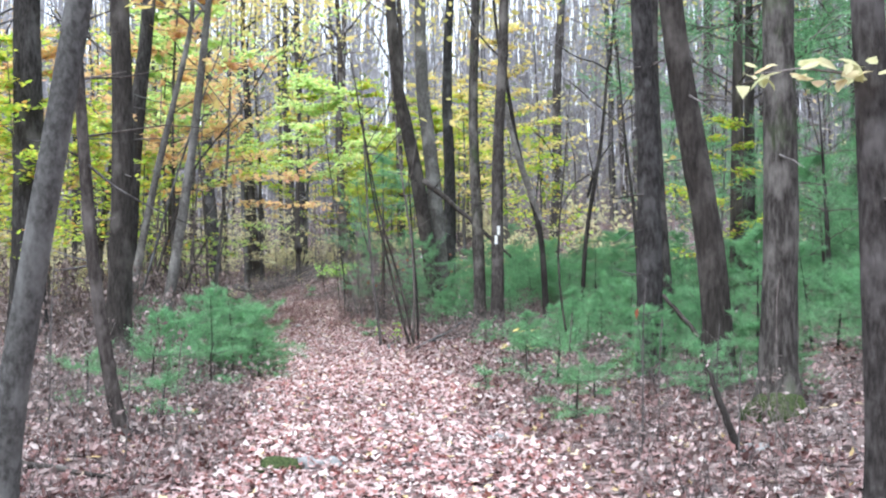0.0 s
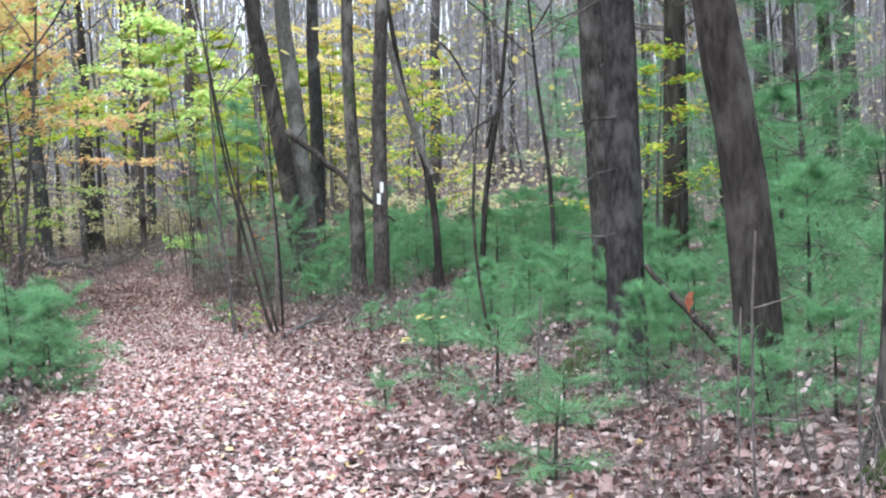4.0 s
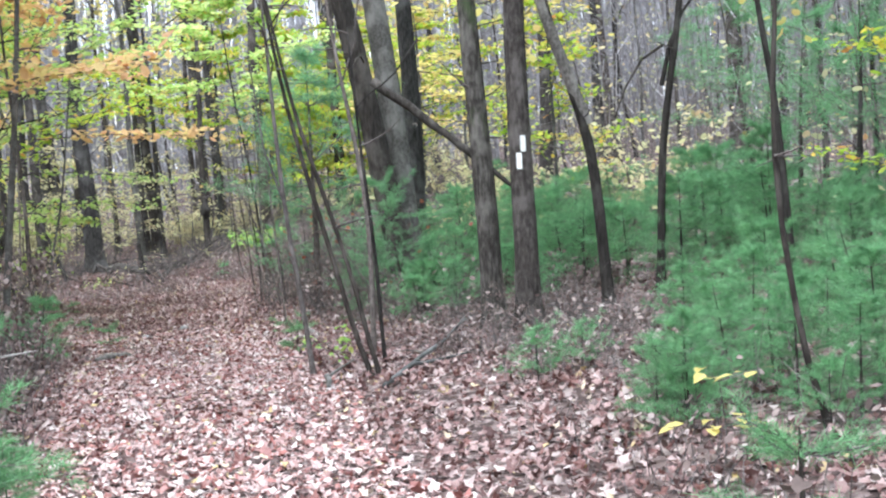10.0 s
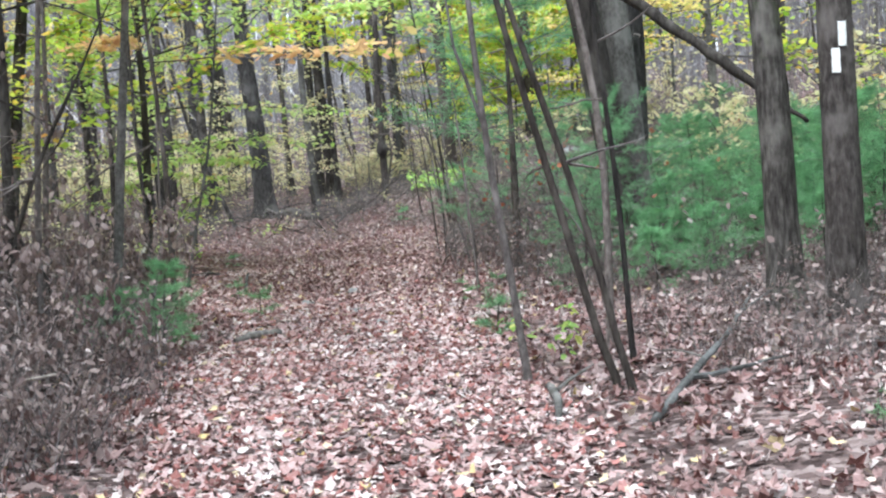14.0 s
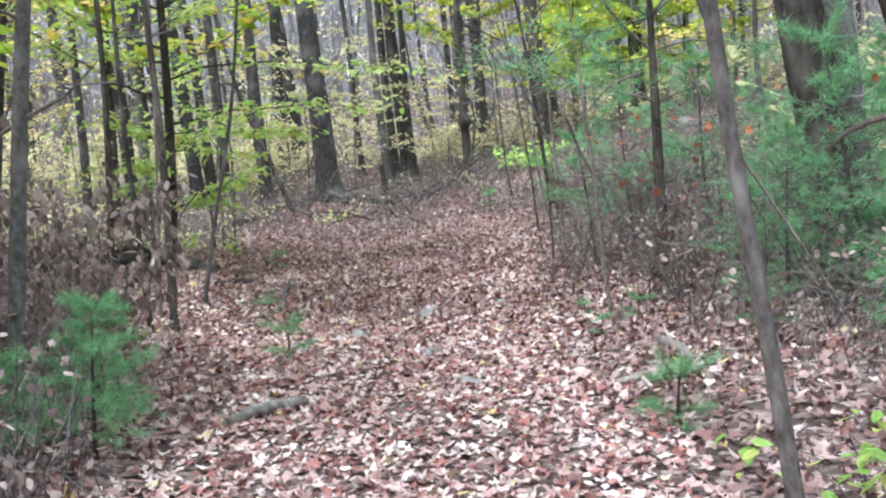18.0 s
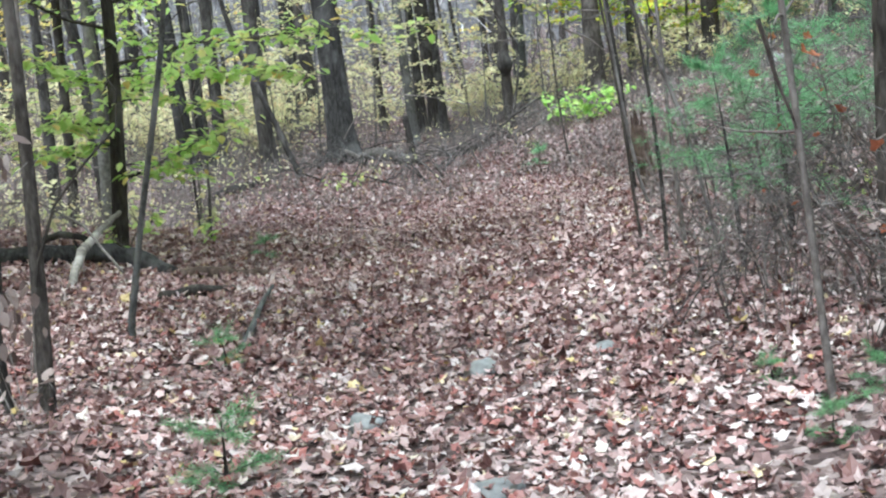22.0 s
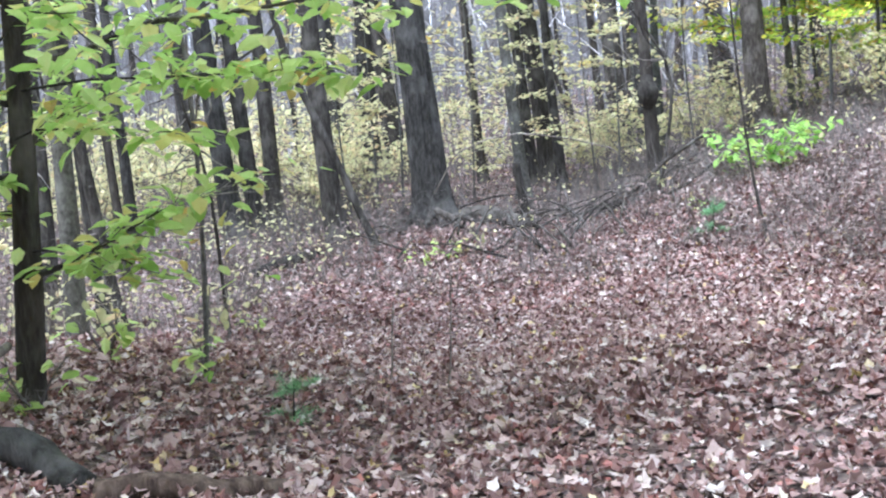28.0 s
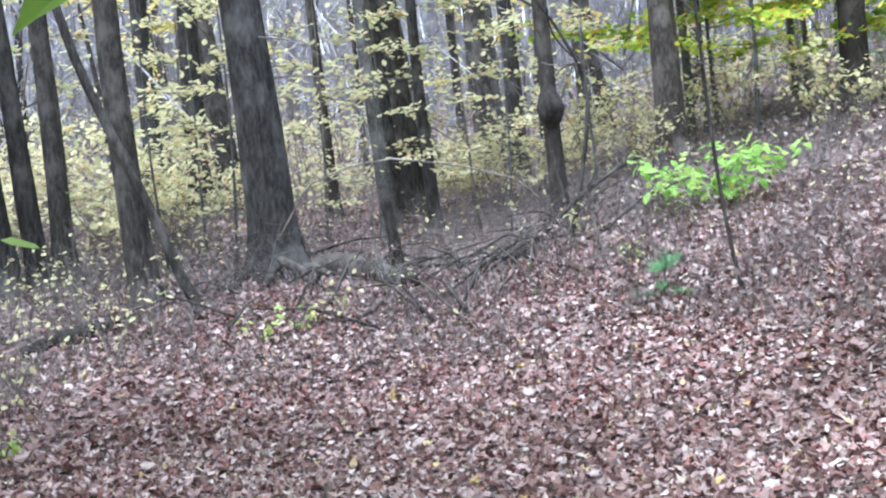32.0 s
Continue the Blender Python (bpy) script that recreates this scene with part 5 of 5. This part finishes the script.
stone(0.35, 8.9, 0.16, 0.1, 0.05)
stone(-0.75, 40.5, 0.3, 0.2, 0.2)

# ---- woods behind: each trunk a tree of its own, then the far woods ----
poles = []
for i in range(7):
    poles.append(tree((-14.0, 9.5, -17.0, 12.0, -20.0, -16.0, 10.5)[i], (28.0, 26.0, 36.0, 34.0, 30.0, 24.0, 30.0)[i], (0.1, 0.15, 0.07, 0.19, 0.05, 0.06, 0.045)[i], 0.025 * (i - 2.5), 0.0,
                      bends=[None, None, [(0.1, 0.05, 1.5), (0.05, 0.2, 3.0), (0.3, 0.3, 5.0)], None, [(-0.15, 0, 1.2), (-0.1, 0.1, 2.4), (-0.6, 0.2, 4.6)], [(0.2, 0, 1.0), (0.5, 0.1, 2.6), (0.6, 0.1, 5.0)], [(0, 0.1, 1.6), (0.35, 0.2, 3.2), (0.4, 0.5, 4.8)]][i],
                      mat=(BARK_OAK, BARK_PINE, BARK_BEECH, BARK_OAK, BARK_BEECH, BARK_DARK, BARK_OAK)[i], height=(16, 18, 13, 17, 9, 10, 8)[i], dead=1, limbs=2,
                      crown=("gold", "orange", "gold", None, "gold", None, None)[i], name="woodland_tree", label="grey forest trunk with a thin autumn crown", group="trees of the surrounding woods"))
placed = 0
while placed < 260:
    x, y = rng.uniform(-42, 34), rng.uniform(-14, 70)
    u = x - float(trail_x(y))
    if (-3.4 < u < 3.4 and y < 40) or (-9 < u < 7 and y < 24) or (-13 < x < 3 and 24 <= y < 48) or (y < 1 and abs(u) < 6) or (y < 10 and rng.random() < 0.6):
        continue
    kind = int(rng.integers(0, 7))
    if -28 < x < -9 and 30 < y < 62:
        kind = (3, 5, 6)[kind % 3]
    copy_thing(poles[kind], Matrix.LocRotScale((x, y, z_at(x, y)), Euler((rng.normal(0, 0.035), rng.normal(0, 0.035), rng.uniform(0, 6.3))), (rng.uniform(0.7, 1.15),) * 3))
    placed += 1


def far_spots(k, r0, r1):
    a = rng.uniform(0, 2 * np.pi, k)
    r = r0 + (r1 - r0) * rng.random(k) ** 0.8
    x, y = -2 + r * np.cos(a), 18 + r * np.sin(a)
    return x, y, land(x, y)


def sticks(base, top, r0, r1, mat, name, label):
    """Many thin three-sided poles as one mesh."""
    k = len(base)
    a = np.arange(3) * 2 * np.pi / 3
    off = np.stack([np.cos(a), np.sin(a), 0 * a], 1)
    v = np.concatenate([base[:, None] + off * r0[:, None, None], top[:, None] + off * r1[:, None, None]], 1).reshape(-1, 3)
    q = np.arange(k)[:, None, None] * 6
    f = (q + np.array([(0, 1, 4, 3), (1, 2, 5, 4), (2, 0, 3, 5)])).reshape(-1, 4)
    return tagged(new(name, mesh_from(name, v, f, mat)), label, "woods", kind="stuff")


# Trunks and twigs out here carry the haze in their bark colour.
x, y, z = far_spots(7600, 38, 125)
base = np.stack([x, y, z - 0.2], 1)
top = base + np.stack([rng.normal(0, 1.2, 7600), rng.normal(0, 1.2, 7600), rng.uniform(8, 25, 7600)], 1)
r = rng.gamma(2.0, 0.035, 7600) + 0.03
sticks(base, top, r, r * 0.4, BARK_HAZED, "far_woods", "distant trunks on the wooded hillside, haze put into their grey")
x, y, z = far_spots(7000, 80, 170)
base = np.stack([x, y, z - 0.2], 1)
top = base + np.stack([rng.normal(0, 1.5, 7000), rng.normal(0, 1.5, 7000), rng.uniform(12, 26, 7000)], 1)
r = rng.uniform(0.1, 0.3, 7000)
sticks(base, top, r, r * 0.5, BARK_HAZED, "farthest_woods", "trunks closing the distance, haze put into their pale grey")
x, y, z = far_spots(90000, 28, 100)
ok = ~((np.abs(x - trail_x(y)) < 4) & (y < 40)) & (np.hypot(x + 2, y - 18) > 28)
x, y, z = x[ok], y[ok], z[ok]
k = len(x)
base = np.stack([x, y, z + rng.uniform(0, 1, k) ** 1.3 * 20], 1)
top = base + np.stack([rng.normal(0, 1.1, k), rng.normal(0, 1.1, k), rng.uniform(0.2, 1.9, k)], 1)
sticks(base, top, np.full(k, 0.027), np.full(k, 0.01), BARK_HAZED, "far_twigs", "bare twigs in the distant woods, haze put into their pale grey")
x, y, z = far_spots(34000, 32, 105)
c = np.stack([x, y, z + rng.gamma(2.0, 2.2, len(x))], 1)
hub = rng.integers(0, 1400, len(x))
c[:, :2] = c[hub, :2] + rng.normal(0, 0.9, (len(x), 2))
tagged(new("far_foliage", mesh_from("far_foliage", *leaves(c, 0.24, 0.5, 0.2, "plain"), LEAF_PALE)), "thin yellow foliage in the distant woods", "woods", kind="stuff")


x, y, z = far_spots(36000, 30, 110)
hub = rng.integers(0, 1700, len(x))
c = np.stack([x[hub], y[hub], z[hub] + rng.uniform(5.5, 21, 1700)[hub]], 1) + rng.normal(0, 1, (len(x), 3)) * (1.3, 1.3, 0.8)
tagged(new("far_canopy", mesh_from("far_canopy", *leaves(c, 0.34, 0.6, 0.2, "plain"), LEAF_DULL)), "dull green and brown canopy of the distant woods", "woods", kind="stuff")


# ---- tangle of bare branches on the hillside beyond the pines ----
k = 16000
x, y = rng.uniform(3, 30, k), rng.uniform(27, 66, k)
hub = rng.integers(0, 500, k)
base = np.stack([x[hub], y[hub], land(x[hub], y[hub]) + rng.uniform(0.8, 9, 500)[hub]], 1) + rng.normal(0, 1, (k, 3)) * (1.1, 1.1, 0.7)
sticks(base, base + rng.normal(0, 0.7, (k, 3)) * (1, 1, 0.55), np.full(k, 0.012), np.full(k, 0.004), BARK_HAZED, "hillside_twigs", "tangle of bare branches on the hillside beyond the pines, haze put into their grey")
pick = rng.integers(0, k, 3600)
tagged(new("hillside_leaves", mesh_from("hillside_leaves", *leaves(base[pick] + rng.normal(0, 0.2, (3600, 3)), 0.13, 0.5, 0.2, "plain"), LEAF_DULL)), "few dull leaves left on the hillside branches", "woods", kind="stuff")


# ---- thin understorey in the middle distance, on every side of the trail ----
k = 4200
x, y = rng.uniform(-34, 24, k), rng.uniform(8, 68, k)
u = x - trail_x(y)
ok = (np.abs(u) > 7.5) & ~((x > -13) & (x < 3) & (y < 43) & (y > 24)) | (y > 47)
x, y = x[ok], y[ok]
k = len(x)
foot = np.stack([x, y, land(x, y)], 1)
tip = foot + np.stack([rng.normal(0, 0.35, k), rng.normal(0, 0.35, k), rng.gamma(3.0, 0.9, k) + 0.4], 1)
sticks(foot, tip, np.full(k, 0.011), np.full(k, 0.004), TWIG, "understorey", "thin grey stems of the understorey")
c = np.repeat(foot, 3, 0) + np.repeat(tip - foot, 3, 0) * rng.uniform(0.3, 1, 3 * k)[:, None]
sticks(c, c + rng.normal(0, 0.4, c.shape) * (1, 1, 0.5), np.full(3 * k, 0.006), np.full(3 * k, 0.002), TWIG, "understorey_twigs", "fine grey twigs of the understorey")
pick = rng.integers(0, k, 30000)
pick = pick[rng.random(30000) < (0.08 + 0.2 * (y[pick] < 40)) + 0.42 * (np.sin(x[pick] * 0.45 + 1) * np.sin(y[pick] * 0.38) > -0.1)]
c = foot[pick] + (tip - foot)[pick] * rng.uniform(0.25, 1.05, len(pick))[:, None] + rng.normal(0, 0.3, (len(pick), 3)) * (1, 1, 0.6)
tagged(new("understorey_leaves", mesh_from("understorey_leaves", *leaves(c, 0.13, 0.4, 0.2, "plain"), LEAF_PALE)), "pale yellow leaves of the understorey", "undergrowth", kind="stuff")


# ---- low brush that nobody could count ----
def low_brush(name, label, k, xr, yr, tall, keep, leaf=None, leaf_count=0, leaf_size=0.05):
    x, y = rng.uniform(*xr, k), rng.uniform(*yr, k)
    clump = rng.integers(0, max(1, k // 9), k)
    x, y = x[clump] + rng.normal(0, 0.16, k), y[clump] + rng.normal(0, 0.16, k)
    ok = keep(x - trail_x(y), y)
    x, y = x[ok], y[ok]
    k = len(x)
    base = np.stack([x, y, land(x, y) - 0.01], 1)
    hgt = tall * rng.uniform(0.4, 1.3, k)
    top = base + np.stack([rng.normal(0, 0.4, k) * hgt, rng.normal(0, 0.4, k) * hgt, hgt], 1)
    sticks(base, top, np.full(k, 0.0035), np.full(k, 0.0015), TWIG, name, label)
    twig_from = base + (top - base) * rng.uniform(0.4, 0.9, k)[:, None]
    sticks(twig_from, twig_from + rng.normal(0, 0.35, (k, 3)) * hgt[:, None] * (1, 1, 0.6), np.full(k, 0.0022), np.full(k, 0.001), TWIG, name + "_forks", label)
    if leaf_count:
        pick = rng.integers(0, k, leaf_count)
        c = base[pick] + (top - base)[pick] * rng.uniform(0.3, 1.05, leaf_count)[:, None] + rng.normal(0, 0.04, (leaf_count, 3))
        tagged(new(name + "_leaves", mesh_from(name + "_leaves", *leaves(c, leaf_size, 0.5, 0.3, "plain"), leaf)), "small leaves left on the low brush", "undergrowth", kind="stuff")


low_brush("brush_at_bend", "grey-brown tangle of low twigs below the stand of oaks", 6400, (-14, 4), (37.6, 48), 0.5, lambda u, y: y > 37.8, LEAF_PALE, 1500, 0.06)
low_brush("brush_on_bank", "brown stubble of short twigs and withered leaves on the bank", 9000, (-5.4, 3), (36.6, 45), 0.2, lambda u, y: u > -0.2 + 0.5 * (38 - y), LEAF_BROWN, 9000, 0.06)
low_brush("brush_by_trail", "brown stubble of short twigs on the bank beside the trail", 9000, (-4.2, 2.5), (23.5, 38), 0.3, lambda u, y: u > np.interp(y, (24, 29.5, 33, 36, 37), (1.75, 2.0, 1.95, 0.95, 0.1)), LEAF_BROWN, 9000, 0.055)
low_brush("brush_by_blaze", "brown tangle of withered leaves and twigs round the blazed tree", 1000, (-0.3, 2.4), (18.6, 22.6), 0.22, lambda u, y: u > 1.85, LEAF_BROWN, 1300, 0.055)
low_brush("brush_at_edge", "brown stubble of short twigs at the foot of the stand", 7000, (-10.5, -4.2), (36.2, 40.8), 0.16, lambda u, y: y > 37.2 + 0.3 * np.sin(3 * u), LEAF_BROWN, 1600, 0.05)
low_brush("verge_brush", "low brown twigs and withered leaves along the verge", 3600, (-5.5, -1.0), (5.5, 21), 0.26, lambda u, y: (u < -1.3 - 0.15 * np.sin(2.2 * y)) & (u > -3.4), LEAF_BROWN, 4200, 0.055)
low_brush("bank_verge_brush", "low brown twigs and withered leaves along the foot of the bank", 2600, (0.4, 3.8), (5.5, 21), 0.24, lambda u, y: (u > 1.35 + 0.15 * np.sin(1.7 * y)) & (u < 3.4), LEAF_BROWN, 2600, 0.055)
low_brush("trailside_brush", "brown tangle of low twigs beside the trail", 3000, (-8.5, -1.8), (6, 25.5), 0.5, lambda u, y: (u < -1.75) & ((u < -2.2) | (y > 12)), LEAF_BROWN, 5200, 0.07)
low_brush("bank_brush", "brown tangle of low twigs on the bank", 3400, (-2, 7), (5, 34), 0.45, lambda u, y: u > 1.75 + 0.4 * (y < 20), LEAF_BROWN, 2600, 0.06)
low_brush("scrub_by_pines", "dense brown scrub of thin twigs and withered leaves behind the low pines", 1700, (-6.0, -2.3), (15.6, 21.5), 0.62, lambda u, y: (u < -1.5 - 0.12 * np.sin(2.6 * y)) & (u > -3.0), LEAF_BROWN, 2200, 0.05)
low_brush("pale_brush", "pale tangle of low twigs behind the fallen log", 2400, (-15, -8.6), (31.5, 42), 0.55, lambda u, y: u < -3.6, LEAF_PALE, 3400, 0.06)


# ---- fallen leaves ----
def litter(name, k, xr, yr, size, shape, keep, layer=0.05, mat=None, flat=0.42, curl=3.4):
    x, y = rng.uniform(*xr, k), rng.uniform(*yr, k)
    ok = keep(x - trail_x(y), y)
    x, y = x[ok], y[ok]
    c = np.stack([x, y, land(x, y) + 0.012 + rng.random(len(x)) ** 2 * layer], 1)
    v, f = leaves(c, size * np.minimum(np.exp(rng.normal(-0.05, 0.26, len(x))), 1.6), flat, 0.0, shape, curl)
    return tagged(new(name, mesh_from(name, v, f, mat or LITTER)), "brown, tan and pinkish fallen leaves covering the ground", "leaf litter", kind="stuff")


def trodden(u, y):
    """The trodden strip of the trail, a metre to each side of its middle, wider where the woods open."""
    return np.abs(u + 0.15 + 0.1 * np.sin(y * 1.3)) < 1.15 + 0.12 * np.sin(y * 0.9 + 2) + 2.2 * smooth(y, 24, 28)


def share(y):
    """How many of the trail's leaves are the pale, dry, lit copy: all at first, fewer in the open stand."""
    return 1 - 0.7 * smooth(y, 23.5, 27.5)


litter("leaf_litter", 440000, (-10, 4.5), (-4, 40), 0.048, "lobed", lambda u, y: trodden(u, y) & (rng.random(len(y)) < share(y)), 0.035, LITTER_DRY_LIT, 0.3, 2.6)
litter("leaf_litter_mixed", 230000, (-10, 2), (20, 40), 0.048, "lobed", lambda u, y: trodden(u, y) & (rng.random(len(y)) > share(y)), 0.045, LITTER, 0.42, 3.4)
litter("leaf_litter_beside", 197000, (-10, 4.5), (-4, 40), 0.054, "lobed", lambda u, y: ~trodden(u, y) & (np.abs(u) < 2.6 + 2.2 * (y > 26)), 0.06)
litter("leaf_litter_beyond", 110000, (-14, 8), (-1, 48), 0.066, "plain", lambda u, y: (np.abs(u) >= 2.3))
